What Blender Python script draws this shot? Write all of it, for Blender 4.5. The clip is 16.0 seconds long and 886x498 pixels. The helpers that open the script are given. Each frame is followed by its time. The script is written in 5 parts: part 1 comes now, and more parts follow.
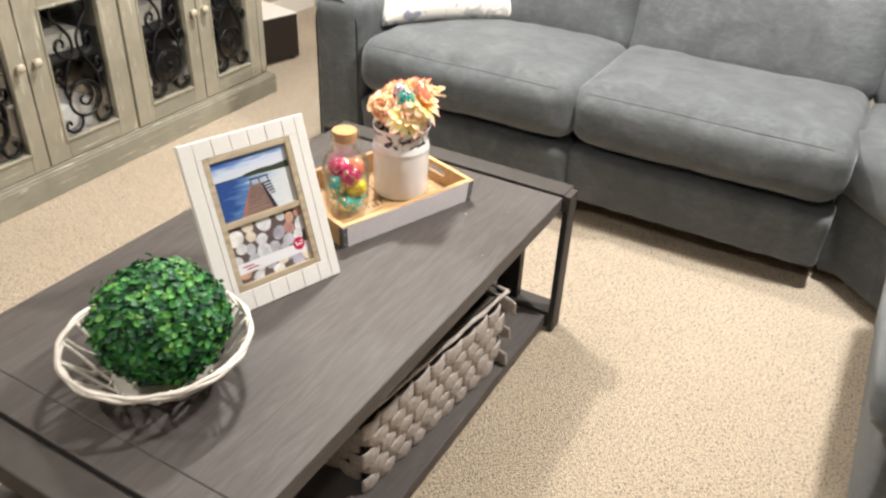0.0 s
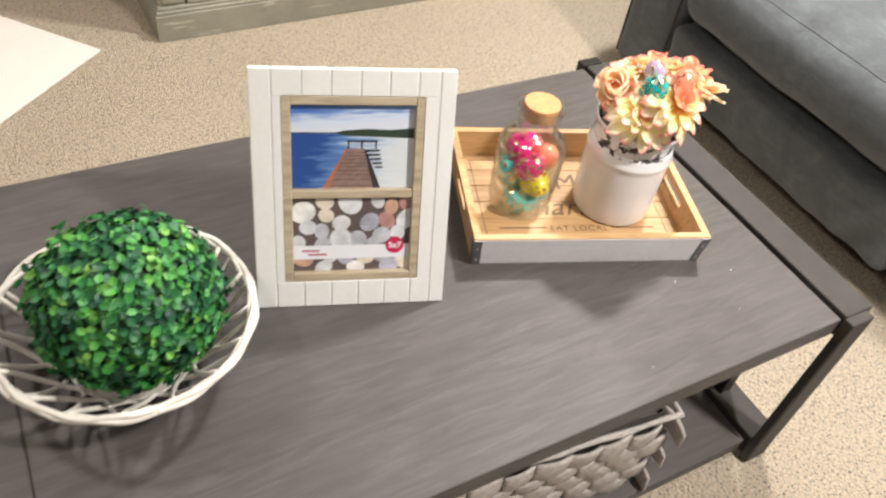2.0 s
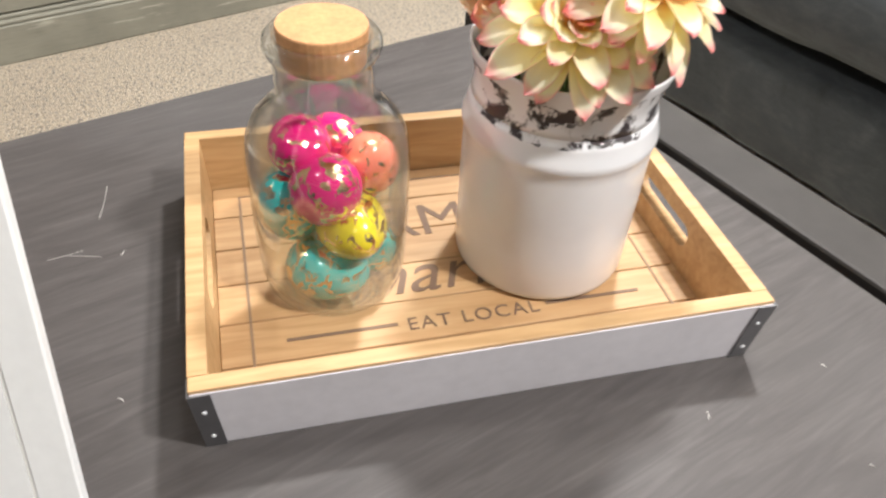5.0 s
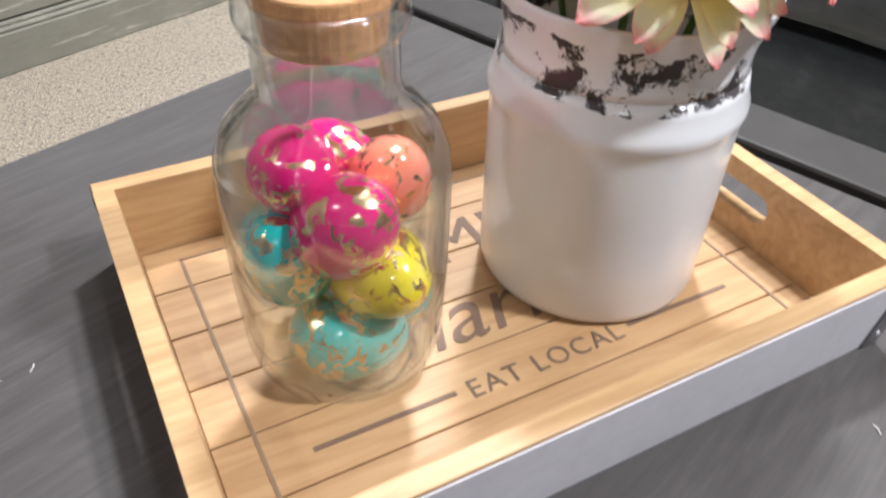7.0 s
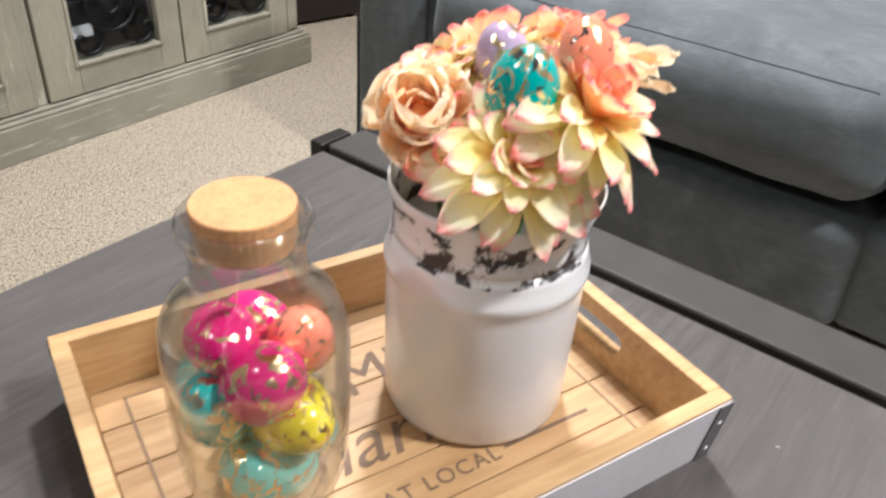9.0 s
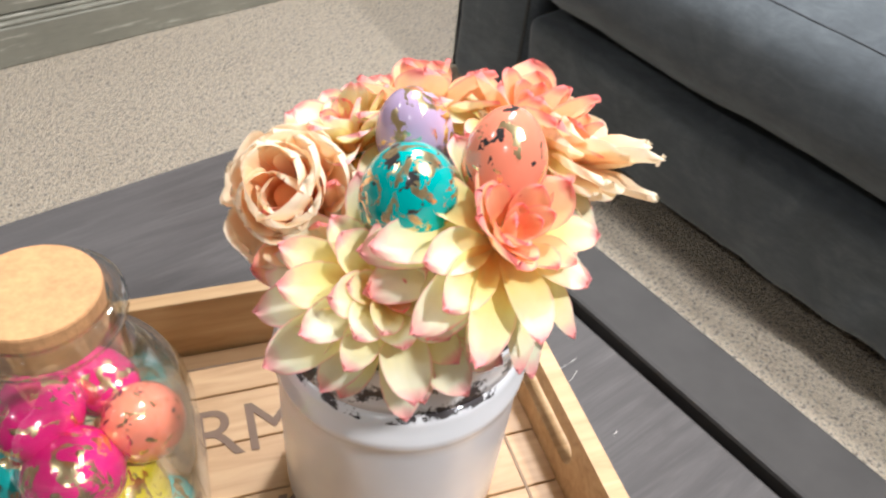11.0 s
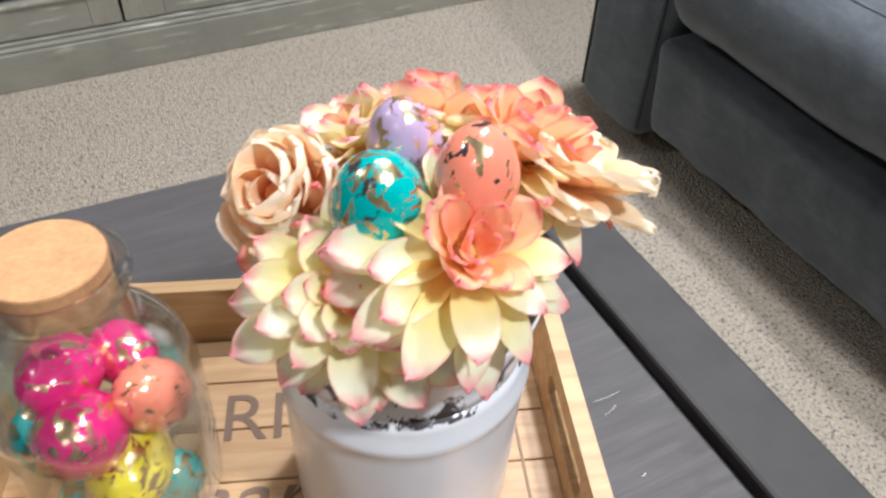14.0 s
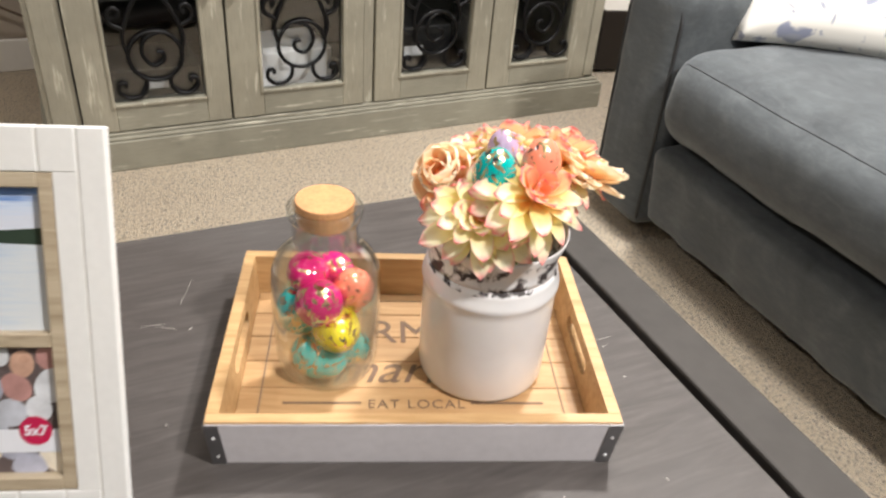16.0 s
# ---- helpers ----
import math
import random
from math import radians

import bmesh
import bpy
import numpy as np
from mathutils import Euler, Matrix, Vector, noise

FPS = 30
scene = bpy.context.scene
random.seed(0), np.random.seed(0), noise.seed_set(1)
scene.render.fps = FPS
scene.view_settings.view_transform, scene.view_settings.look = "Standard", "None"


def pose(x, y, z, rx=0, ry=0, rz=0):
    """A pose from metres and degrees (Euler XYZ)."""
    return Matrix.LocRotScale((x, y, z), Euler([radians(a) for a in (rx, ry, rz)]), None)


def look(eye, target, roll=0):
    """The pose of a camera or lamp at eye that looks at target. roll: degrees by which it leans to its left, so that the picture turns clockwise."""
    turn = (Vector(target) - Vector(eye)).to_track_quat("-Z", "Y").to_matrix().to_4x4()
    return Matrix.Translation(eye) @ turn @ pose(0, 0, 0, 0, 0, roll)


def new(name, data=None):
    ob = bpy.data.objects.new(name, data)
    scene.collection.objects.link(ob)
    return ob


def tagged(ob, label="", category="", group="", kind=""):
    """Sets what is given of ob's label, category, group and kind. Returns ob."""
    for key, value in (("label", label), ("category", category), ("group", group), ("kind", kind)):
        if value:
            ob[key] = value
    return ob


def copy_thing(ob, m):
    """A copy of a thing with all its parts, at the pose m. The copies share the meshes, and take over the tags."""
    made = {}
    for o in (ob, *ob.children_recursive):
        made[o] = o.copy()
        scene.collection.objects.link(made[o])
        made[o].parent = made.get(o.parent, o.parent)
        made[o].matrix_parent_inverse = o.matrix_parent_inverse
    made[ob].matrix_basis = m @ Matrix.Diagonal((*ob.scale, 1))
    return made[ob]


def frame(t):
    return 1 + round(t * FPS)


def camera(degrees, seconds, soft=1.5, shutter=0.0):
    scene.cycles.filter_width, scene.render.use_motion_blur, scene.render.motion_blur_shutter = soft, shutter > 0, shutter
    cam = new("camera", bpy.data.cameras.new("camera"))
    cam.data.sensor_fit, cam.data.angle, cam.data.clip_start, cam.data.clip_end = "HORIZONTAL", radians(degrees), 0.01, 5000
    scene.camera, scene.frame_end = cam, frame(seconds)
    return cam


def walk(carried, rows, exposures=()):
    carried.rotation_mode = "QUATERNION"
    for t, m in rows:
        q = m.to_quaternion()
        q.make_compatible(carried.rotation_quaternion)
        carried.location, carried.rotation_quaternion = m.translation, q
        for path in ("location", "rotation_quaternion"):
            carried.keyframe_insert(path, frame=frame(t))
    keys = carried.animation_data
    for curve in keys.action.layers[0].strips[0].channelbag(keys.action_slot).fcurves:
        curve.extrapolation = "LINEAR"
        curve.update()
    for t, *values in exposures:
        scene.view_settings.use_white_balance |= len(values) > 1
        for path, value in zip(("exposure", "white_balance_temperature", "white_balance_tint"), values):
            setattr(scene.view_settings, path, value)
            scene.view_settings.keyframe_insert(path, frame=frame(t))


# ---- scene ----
cam = camera(59.2, 16.0, soft=2.4, shutter=0.5)
PATH = [
    (0, (-1.169, -1.01, 1.474), (0.313, -0.206, 0.397), 2.7),
    (0.5, (-0.988, -0.906, 1.442), (0.459, -0.14, 0.293), 5.3),
    (1, (-0.765, -0.872, 1.448), (0.493, 0.059, 0.204), 9.1),
    (1.5, (-0.606, -0.84, 1.419), (0.467, 0.196, 0.086), 10.2),
    (2, (-0.463, -0.769, 1.406), (0.334, 0.383, -0.022), 10.1),
    (2.5, (-0.339, -0.702, 1.389), (0.455, 0.378, -0.096), 8.3),
    (3, (-0.216, -0.651, 1.327), (0.613, 0.344, -0.197), 7.4),
    (3.5, (-0.106, -0.59, 1.216), (0.754, 0.382, -0.306), 7.4),
    (4, (-0.029, -0.522, 1.104), (0.862, 0.527, -0.348), 5.9),
    (4.5, (0.026, -0.449, 0.992), (0.904, 0.75, -0.346), 4.6),
    (6.8, (0.042, -0.221, 0.824), (1.168, 0.835, -0.449), 2.0),
    (7, (0.033, -0.213, 0.814), (1.194, 0.796, -0.464), 2.1),
    (7.5, (0.002, -0.218, 0.793), (1.225, 0.751, -0.457), 2.5),
    (8, (-0.009, -0.238, 0.8), (1.282, 0.754, -0.362), 3.0),
    (8.5, (-0.008, -0.254, 0.857), (1.324, 0.76, -0.236), 3.3),
    (9, (0.008, -0.268, 0.916), (1.353, 0.713, -0.193), 4.2),
    (9.5, (0.071, -0.26, 0.949), (1.403, 0.72, -0.176), 6.1),
    (10, (0.123, -0.253, 0.951), (1.395, 0.742, -0.229), 8.3),
    (10.2, (0.139, -0.258, 0.959), (1.364, 0.75, -0.258), 8.2),
    (12.3, (0.323, -0.212, 0.954), (1.016, 0.86, -0.586), 5.8),
    (12.5, (0.327, -0.207, 0.958), (0.999, 0.842, -0.607), 5.7),
    (13, (0.33, -0.206, 0.962), (0.963, 0.84, -0.621), 5.5),
    (13.5, (0.322, -0.234, 0.961), (0.972, 0.916, -0.54), 4.5),
    (14, (0.286, -0.291, 0.961), (0.978, 1.009, -0.392), 3.0),
    (14.5, (0.227, -0.369, 0.951), (0.946, 1.013, -0.304), 2.3),
    (15, (0.172, -0.445, 0.956), (0.892, 1.024, -0.195), 2.5),
    (15.5, (0.118, -0.528, 1.015), (0.84, 0.99, -0.068), 3.6),
    (16, (0.053, -0.618, 1.093), (0.787, 0.874, -0.018), 4.8),
]
EXPOSURES = [(0.0, 0.21, 6500, 10), (2.0, 0.09, 6400, 10), (4.7, 0.0, 6100, 9), (7.0, -0.08, 5550, 9), (8.5, -0.08, 5850, 9), (10.0, -0.12, 5750, 9), (13.0, -0.53, 5650, 9), (14.5, -0.33, 5400, 9), (16.0, -0.12, 6250, 10)]
walk(cam, [(t, look(eye, target, roll)) for t, eye, target, roll in PATH], EXPOSURES)

# ---- light ----
world = bpy.data.worlds.new("world")
scene.world = world
world.use_nodes = True
world.node_tree.nodes["Background"].inputs[0].default_value = (0.9, 0.95, 1.0, 1)
world.node_tree.nodes["Background"].inputs[1].default_value = 0.05


def lamp(name, x, y, z, size, watts, colour):
    data = bpy.data.lights.new(name, "AREA")
    data.shape, data.size, data.energy, data.color = "DISK", size, watts, colour
    ob = new(name, data)
    ob.matrix_world = pose(x, y, z)
    return ob


# ceiling fixture bulbs above the table; unseen spots further off, added as fill light
from mathutils.bvhtree import BVHTree

BULBS = [(0.62, 0.42), (0.82, 0.28), (0.60, 0.16)]
SPOTS = [(-1.3, 1.0, 24.0), (-1.2, -1.3, 12.0), (0.95, -1.2, 92.0), (1.28, 0.65, 78.0)]
for bx, by in BULBS:
    lamp("bulb_light", bx, by, 2.27, 0.13, 3.6, (1.0, 0.93, 0.85))
for sx, sy, watts in SPOTS:
    lamp("added_spot_light", sx, sy, 2.425, 0.19, watts, (1.0, 0.935, 0.86))

# ---- materials ----


class Nodes:
    """A small writer of node materials."""

    def __init__(self, name, rough=0.6, metal=0.0, sheen=0.0, coat=0.0):
        self.m = bpy.data.materials.new(name)
        self.m.use_nodes = True
        self.t = self.m.node_tree
        self.b = self.t.nodes["Principled BSDF"]
        self.b.inputs["Roughness"].default_value = rough
        self.b.inputs["Metallic"].default_value = metal
        self.b.inputs["Sheen Weight"].default_value = sheen
        self.b.inputs["Coat Weight"].default_value = coat
        self.co = None

    def n(self, kind, **values):
        node = self.t.nodes.new(kind)
        for key, v in values.items():
            node.inputs[key.replace("_", " ")].default_value = v
        return node

    def link(self, a, b):
        self.t.links.new(a, b)

    def coords(self, out="Object", scale=(1, 1, 1), turn=0.0):
        tc = self.n("ShaderNodeTexCoord")
        mp = self.n("ShaderNodeMapping")
        mp.inputs["Scale"].default_value = scale
        mp.inputs["Rotation"].default_value = (0, 0, turn)
        self.link(tc.outputs[out], mp.inputs["Vector"])
        return mp.outputs["Vector"]

    def noise(self, vec, scale, detail=4.0, rough=0.55, distort=0.0):
        nd = self.n("ShaderNodeTexNoise", Scale=scale, Detail=detail, Roughness=rough, Distortion=distort)
        self.link(vec, nd.inputs["Vector"])
        return nd.outputs["Fac"]

    def ramp(self, fac, stops):
        r = self.n("ShaderNodeValToRGB")
        while len(r.color_ramp.elements) < len(stops):
            r.color_ramp.elements.new(0.5)
        for e, (p, c) in zip(r.color_ramp.elements, stops):
            e.position = p
            e.color = (*c, 1) if len(c) == 3 else c
        self.link(fac, r.inputs[0])
        return r.outputs["Color"]

    def mix(self, fac, a, b, mode="MIX"):
        m = self.t.nodes.new("ShaderNodeMix")
        m.data_type, m.blend_type = "RGBA", mode
        for v, s in ((fac, m.inputs[0]), (a, m.inputs[6]), (b, m.inputs[7])):
            if isinstance(v, (int, float)):
                s.default_value = v
            elif isinstance(v, tuple):
                s.default_value = (*v, 1)
            else:
                self.link(v, s)
        return m.outputs[2]

    def maths(self, op, a, b=0.0):
        m = self.t.nodes.new("ShaderNodeMath")
        m.operation = op
        for v, s in ((a, m.inputs[0]), (b, m.inputs[1])):
            if isinstance(v, (int, float)):
                s.default_value = v
            else:
                self.link(v, s)
        return m.outputs[0]

    def color(self, c):
        if isinstance(c, tuple):
            self.b.inputs["Base Color"].default_value = (*c, 1)
        else:
            self.link(c, self.b.inputs["Base Color"])
        return self

    def rough(self, sock):
        self.link(sock, self.b.inputs["Roughness"])
        return self

    def bump(self, height, strength=0.3, distance=0.002):
        b = self.n("ShaderNodeBump", Strength=strength, Distance=distance)
        self.link(height, b.inputs["Height"])
        self.link(b.outputs["Normal"], self.b.inputs["Normal"])
        return self


def plain(name, c, rough=0.6, metal=0.0, vary=0.12, scale=60.0, bump=0.1, coat=0.0):
    """A paint, plastic or metal with slight mottling and relief."""
    s = Nodes(name, rough, metal, coat=coat)
    v = s.coords()
    n1, n2 = s.noise(v, scale), s.noise(v, scale * 0.12, 3)
    dark, light = tuple(k * (1 - vary) for k in c), tuple(min(1, k * (1 + vary)) for k in c)
    s.color(s.ramp(s.maths("MULTIPLY", s.maths("ADD", n1, n2), 0.5), [(0.3, dark), (0.7, light)]))
    s.rough(s.maths("ADD", s.maths("MULTIPLY", n2, 0.25), rough - 0.12))
    if bump:
        s.bump(n1, bump, 0.001)
    return s.m


def carpet():
    s = Nodes("carpet", 0.95, sheen=0.2)
    v = s.coords()
    tuft = s.n("ShaderNodeTexVoronoi", Scale=210.0)
    s.link(v, tuft.inputs["Vector"])
    warp = s.noise(v, 260, 3, 0.7)
    fleck = s.noise(v, 165, 3, 0.6, 0.6)
    big = s.noise(v, 2.2, 3)
    base = s.ramp(s.noise(v, 120, 4, 0.8), [(0.30, (0.50, 0.385, 0.25)), (0.5, (0.73, 0.605, 0.435)), (0.70, (0.86, 0.75, 0.585))])
    base = s.mix(s.ramp(fleck, [(0.56, (0, 0, 0)), (0.61, (0.88, 0.88, 0.88))]), base, (0.15, 0.11, 0.08))
    base = s.mix(s.ramp(big, [(0.35, (0, 0, 0)), (0.65, (0.35, 0.35, 0.35))]), base, s.mix(1.0, base, (0.84, 0.82, 0.79), "MULTIPLY"))
    s.color(base)
    h = s.maths("ADD", s.maths("MULTIPLY", tuft.outputs["Distance"], -0.8), s.maths("ADD", s.maths("MULTIPLY", warp, 0.9), s.maths("MULTIPLY", fleck, -0.9)))
    s.bump(h, 1.0, 0.012)
    return s.m


def table_wood():
    s = Nodes("grey_brown_wood", 0.42)
    s.b.inputs["Specular IOR Level"].default_value = 0.35
    v = s.coords(scale=(1.0, 9.0, 9.0))
    grain = s.noise(v, 7, 8, 0.65, 1.2)
    fine = s.noise(s.coords(scale=(2.0, 60.0, 60.0)), 9, 6, 0.7)
    blotch = s.noise(s.coords(), 3.0, 3)
    c = s.ramp(grain, [(0.28, (0.046, 0.040, 0.038)), (0.5, (0.066, 0.058, 0.055)), (0.74, (0.094, 0.084, 0.080))])
    c = s.mix(s.ramp(fine, [(0.40, (0.4, 0.4, 0.4)), (0.58, (0, 0, 0))]), c, (0.055, 0.049, 0.047))
    c = s.mix(s.ramp(blotch, [(0.4, (0, 0, 0)), (0.7, (0.3, 0.3, 0.3))]), c, (0.12, 0.115, 0.115))
    s.color(c)
    s.rough(s.ramp(fine, [(0.3, (0.60, 0.60, 0.60)), (0.7, (0.46, 0.46, 0.46))]))
    s.bump(s.maths("ADD", fine, s.maths("MULTIPLY", grain, 0.6)), 0.25, 0.0012)
    return s.m


def light_wood(name, lo, mid, hi, scale=1.0):
    s = Nodes(name, 0.5)
    v = s.coords(scale=(1.0 * scale, 11.0 * scale, 11.0 * scale))
    grain = s.noise(v, 9, 7, 0.6, 0.8)
    fine = s.noise(s.coords(scale=(4, 90, 90)), 12, 4)
    info = s.n("ShaderNodeObjectInfo")
    c = s.ramp(grain, [(0.3, lo), (0.5, mid), (0.72, hi)])
    c = s.mix(s.maths("MULTIPLY", info.outputs["Random"], 0.35), c, s.mix(1.0, c, (0.86, 0.80, 0.72), "MULTIPLY"))
    s.color(c)
    s.bump(fine, 0.15, 0.0006)
    return s.m


def washed_wood(name, along, tint):
    """Grey-green limed oak with pale streaks in the grain, which runs along z or x."""
    s = Nodes(name, 0.55)
    up = along == "z"
    streak = s.noise(s.coords(scale=(22, 22, 2.2) if up else (2.2, 22, 22)), 2.6, 5, 0.65)
    fine = s.noise(s.coords(scale=(90, 90, 5) if up else (5, 90, 90)), 4.0, 4)
    blotch = s.noise(s.coords(), 4.0, 5, 0.6)
    lo, hi = tuple(0.78 * k for k in tint), tuple(1.22 * k for k in tint)
    c = s.ramp(blotch, [(0.3, lo), (0.7, hi)])
    c = s.mix(s.ramp(streak, [(0.59, (0, 0, 0)), (0.70, (0.75, 0.75, 0.75))]), c, (0.60, 0.57, 0.47))
    c = s.mix(s.ramp(fine, [(0.33, (0.28, 0.28, 0.28)), (0.48, (0, 0, 0))]), c, tuple(0.45 * k for k in tint))
    s.color(c)
    s.bump(s.maths("ADD", fine, streak), 0.22, 0.0015)
    return s.m


def suede():
    s = Nodes("charcoal_microsuede", 0.85, sheen=0.25)
    s.b.inputs["Sheen Roughness"].default_value = 0.45
    s.b.inputs["Sheen Tint"].default_value = (0.75, 0.80, 0.85, 1)
    v = s.coords()
    nap = s.noise(v, 7.0, 6, 0.68, 1.0)
    brush = s.noise(s.coords(scale=(2.0, 1.0, 3.0)), 22.0, 5, 0.7, 0.8)
    weave = s.noise(v, 420, 2)
    f = s.maths("ADD", s.maths("MULTIPLY", nap, 0.6), s.maths("MULTIPLY", brush, 0.4))
    s.color(s.ramp(f, [(0.28, (0.042, 0.047, 0.052)), (0.5, (0.072, 0.081, 0.088)), (0.72, (0.120, 0.134, 0.143))]))
    s.bump(s.maths("ADD", s.maths("MULTIPLY", weave, 0.25), brush), 0.18, 0.003)
    return s.m


def pillow_cloth():
    s = Nodes("white_floral_cloth", 0.9, sheen=0.1)
    v = s.coords()
    blot = s.noise(v, 17, 3, 0.55, 0.8)
    pick = s.noise(v, 8, 2)
    c = s.mix(s.ramp(blot, [(0.53, (0, 0, 0)), (0.60, (0.85, 0.85, 0.85))]), (0.80, 0.78, 0.73), s.ramp(pick, [(0.42, (0.20, 0.23, 0.36)), (0.6, (0.48, 0.47, 0.46))]))
    s.color(c)
    s.bump(s.noise(v, 500, 2), 0.2, 0.001)
    return s.m


def enamel():
    """White enamel, chipped to dark metal in flakes round the shoulder."""
    s = Nodes("chipped_white_enamel", 0.22, coat=0.3)
    tc = s.n("ShaderNodeTexCoord")
    sep = s.n("ShaderNodeSeparateXYZ")
    s.link(tc.outputs["Object"], sep.inputs[0])
    z = sep.outputs["Z"]
    lo = s.maths("GREATER_THAN", s.maths("ADD", z, s.maths("MULTIPLY", s.noise(s.coords(), 40, 2), 0.014)), 0.1490)
    hi = s.maths("LESS_THAN", s.maths("ADD", z, s.maths("MULTIPLY", s.noise(s.coords(), 55, 2), 0.018)), 0.184)
    v = s.coords()
    big = s.noise(v, 58, 2, 0.5)
    fine = s.noise(v, 190, 3, 0.65, 2.6)
    f = s.maths("ADD", s.maths("MULTIPLY", big, 0.72), s.maths("MULTIPLY", fine, 0.38))
    chip = s.maths("MULTIPLY", s.maths("MULTIPLY", lo, hi), s.maths("GREATER_THAN", f, 0.583))
    white = s.ramp(s.noise(v, 14, 3), [(0.3, (0.70, 0.69, 0.70)), (0.7, (0.77, 0.765, 0.775))])
    s.color(s.mix(chip, white, (0.035, 0.026, 0.028)))
    s.rough(s.maths("ADD", s.maths("MULTIPLY", chip, 0.4), 0.24))
    s.bump(s.maths("MULTIPLY", chip, -1.0), 0.4, 0.0008)
    return s.m


def egg_shell(name, c, gold=0.6, dark=0.0):
    """Bright shell with flakes of gold leaf and, on some, dark specks."""
    s = Nodes(name, 0.18, coat=0.5)
    info = s.n("ShaderNodeObjectInfo")
    tc = s.n("ShaderNodeTexCoord")
    add = s.n("ShaderNodeVectorMath")
    s.link(tc.outputs["Object"], add.inputs[0])
    s.link(info.outputs["Random"], add.inputs[1])
    v = add.outputs[0]
    leaf = s.noise(v, 74, 5, 0.66, 1.4)
    speck = s.noise(v, 105, 3, 0.55, 0.5)
    where = s.noise(v, 38, 2)
    isgold = s.maths("GREATER_THAN", leaf, gold)
    base = s.mix(s.ramp(where, [(0.4, (0, 0, 0)), (0.7, (0.5, 0.5, 0.5))]), c, tuple(k * 0.75 for k in c))
    if dark:
        isdark = s.maths("MULTIPLY", s.maths("GREATER_THAN", speck, dark), s.maths("GREATER_THAN", where, 0.48))
        base = s.mix(isdark, base, (0.035, 0.03, 0.03))
    s.color(s.mix(isgold, base, (0.90, 0.72, 0.40)))
    s.link(isgold, s.b.inputs["Metallic"])
    s.rough(s.maths("ADD", s.maths("MULTIPLY", isgold, 0.1), 0.16))
    s.bump(leaf, 0.15, 0.0005)
    return s.m


def petal_cloth(name, root, mid, tip, edge):
    """Silk petal: colour runs from root to tip, with a tinted rim."""
    s = Nodes(name, 0.75, sheen=0.2)
    s.b.inputs["Subsurface Weight"].default_value = 0.0
    uv = s.n("ShaderNodeUVMap")
    sep = s.n("ShaderNodeSeparateXYZ")
    s.link(uv.outputs["UV"], sep.inputs[0])
    info = s.n("ShaderNodeObjectInfo")
    wob = s.noise(s.coords(), 90, 3)
    along = s.maths("ADD", sep.outputs["Y"], s.maths("MULTIPLY", s.maths("ADD", wob, -0.5), 0.35))
    along = s.maths("ADD", along, s.maths("MULTIPLY", s.maths("ADD", info.outputs["Random"], -0.5), 0.3))
    c = s.ramp(along, [(0.08, root), (0.42, mid), (0.88, tip)])
    side = s.maths("ABSOLUTE", s.maths("MULTIPLY", s.maths("ADD", sep.outputs["X"], -0.5), 2.0))
    rim = s.maths("MAXIMUM", s.maths("MULTIPLY", side, s.maths("ADD", s.maths("MULTIPLY", sep.outputs["Y"], 0.25), 0.75)), sep.outputs["Y"])
    rim = s.maths("ADD", rim, s.maths("MULTIPLY", s.maths("ADD", wob, -0.5), 0.22))
    c = s.mix(s.ramp(rim, [(0.82, (0, 0, 0)), (0.97, (0.85, 0.85, 0.85))]), c, edge)
    s.color(c)
    s.bump(s.noise(s.coords(), 160, 3), 0.14, 0.001)
    tr = s.n("ShaderNodeBsdfTranslucent")
    s.link(c, tr.inputs["Color"])
    mx = s.n("ShaderNodeMixShader")
    mx.inputs[0].default_value = 0.45
    out = s.t.nodes["Material Output"]
    s.link(s.b.outputs[0], mx.inputs[1])
    s.link(tr.outputs[0], mx.inputs[2])
    s.link(mx.outputs[0], out.inputs["Surface"])
    return s.m


def leaf_green():
    s = Nodes("plastic_leaf_green", 0.52)
    geo = s.n("ShaderNodeNewGeometry")
    sprig = s.noise(s.coords(), 26, 2, 0.5)
    pick = s.maths("ADD", s.maths("MULTIPLY", geo.outputs["Random Per Island"], 0.72), s.maths("MULTIPLY", s.maths("ADD", sprig, -0.36), 1.0))
    s.color(s.ramp(pick, [(0.0, (0.004, 0.034, 0.022)), (0.30, (0.010, 0.085, 0.034)), (0.55, (0.022, 0.165, 0.038)), (0.76, (0.055, 0.27, 0.040)), (0.98, (0.20, 0.44, 0.09))]))
    s.bump(s.noise(s.coords(), 300, 2), 0.2, 0.0005)
    return s.m


def clear_glass(name, gloss=0.9, tint=(0.97, 0.985, 0.98)):
    """Thin clear glass: it lets light straight through and mirrors more at its edges."""
    s = Nodes(name, 0.02)
    clear = s.n("ShaderNodeBsdfTransparent")
    clear.inputs["Color"].default_value = (*tint, 1)
    shine = s.n("ShaderNodeBsdfGlossy", Roughness=0.025)
    wave = s.n("ShaderNodeBump", Strength=0.12, Distance=0.004)
    s.link(s.noise(s.coords(), 14, 2), wave.inputs["Height"])
    s.link(wave.outputs["Normal"], shine.inputs["Normal"])
    edge = s.n("ShaderNodeLayerWeight", Blend=0.5)
    mx = s.n("ShaderNodeMixShader")
    s.link(s.maths("MULTIPLY", s.maths("ADD", s.maths("MULTIPLY", s.maths("POWER", edge.outputs["Facing"], 2.0), 0.85), 0.07), gloss), mx.inputs[0])
    s.link(clear.outputs[0], mx.inputs[1])
    s.link(shine.outputs[0], mx.inputs[2])
    s.link(mx.outputs[0], s.t.nodes["Material Output"].inputs["Surface"])
    return s.m


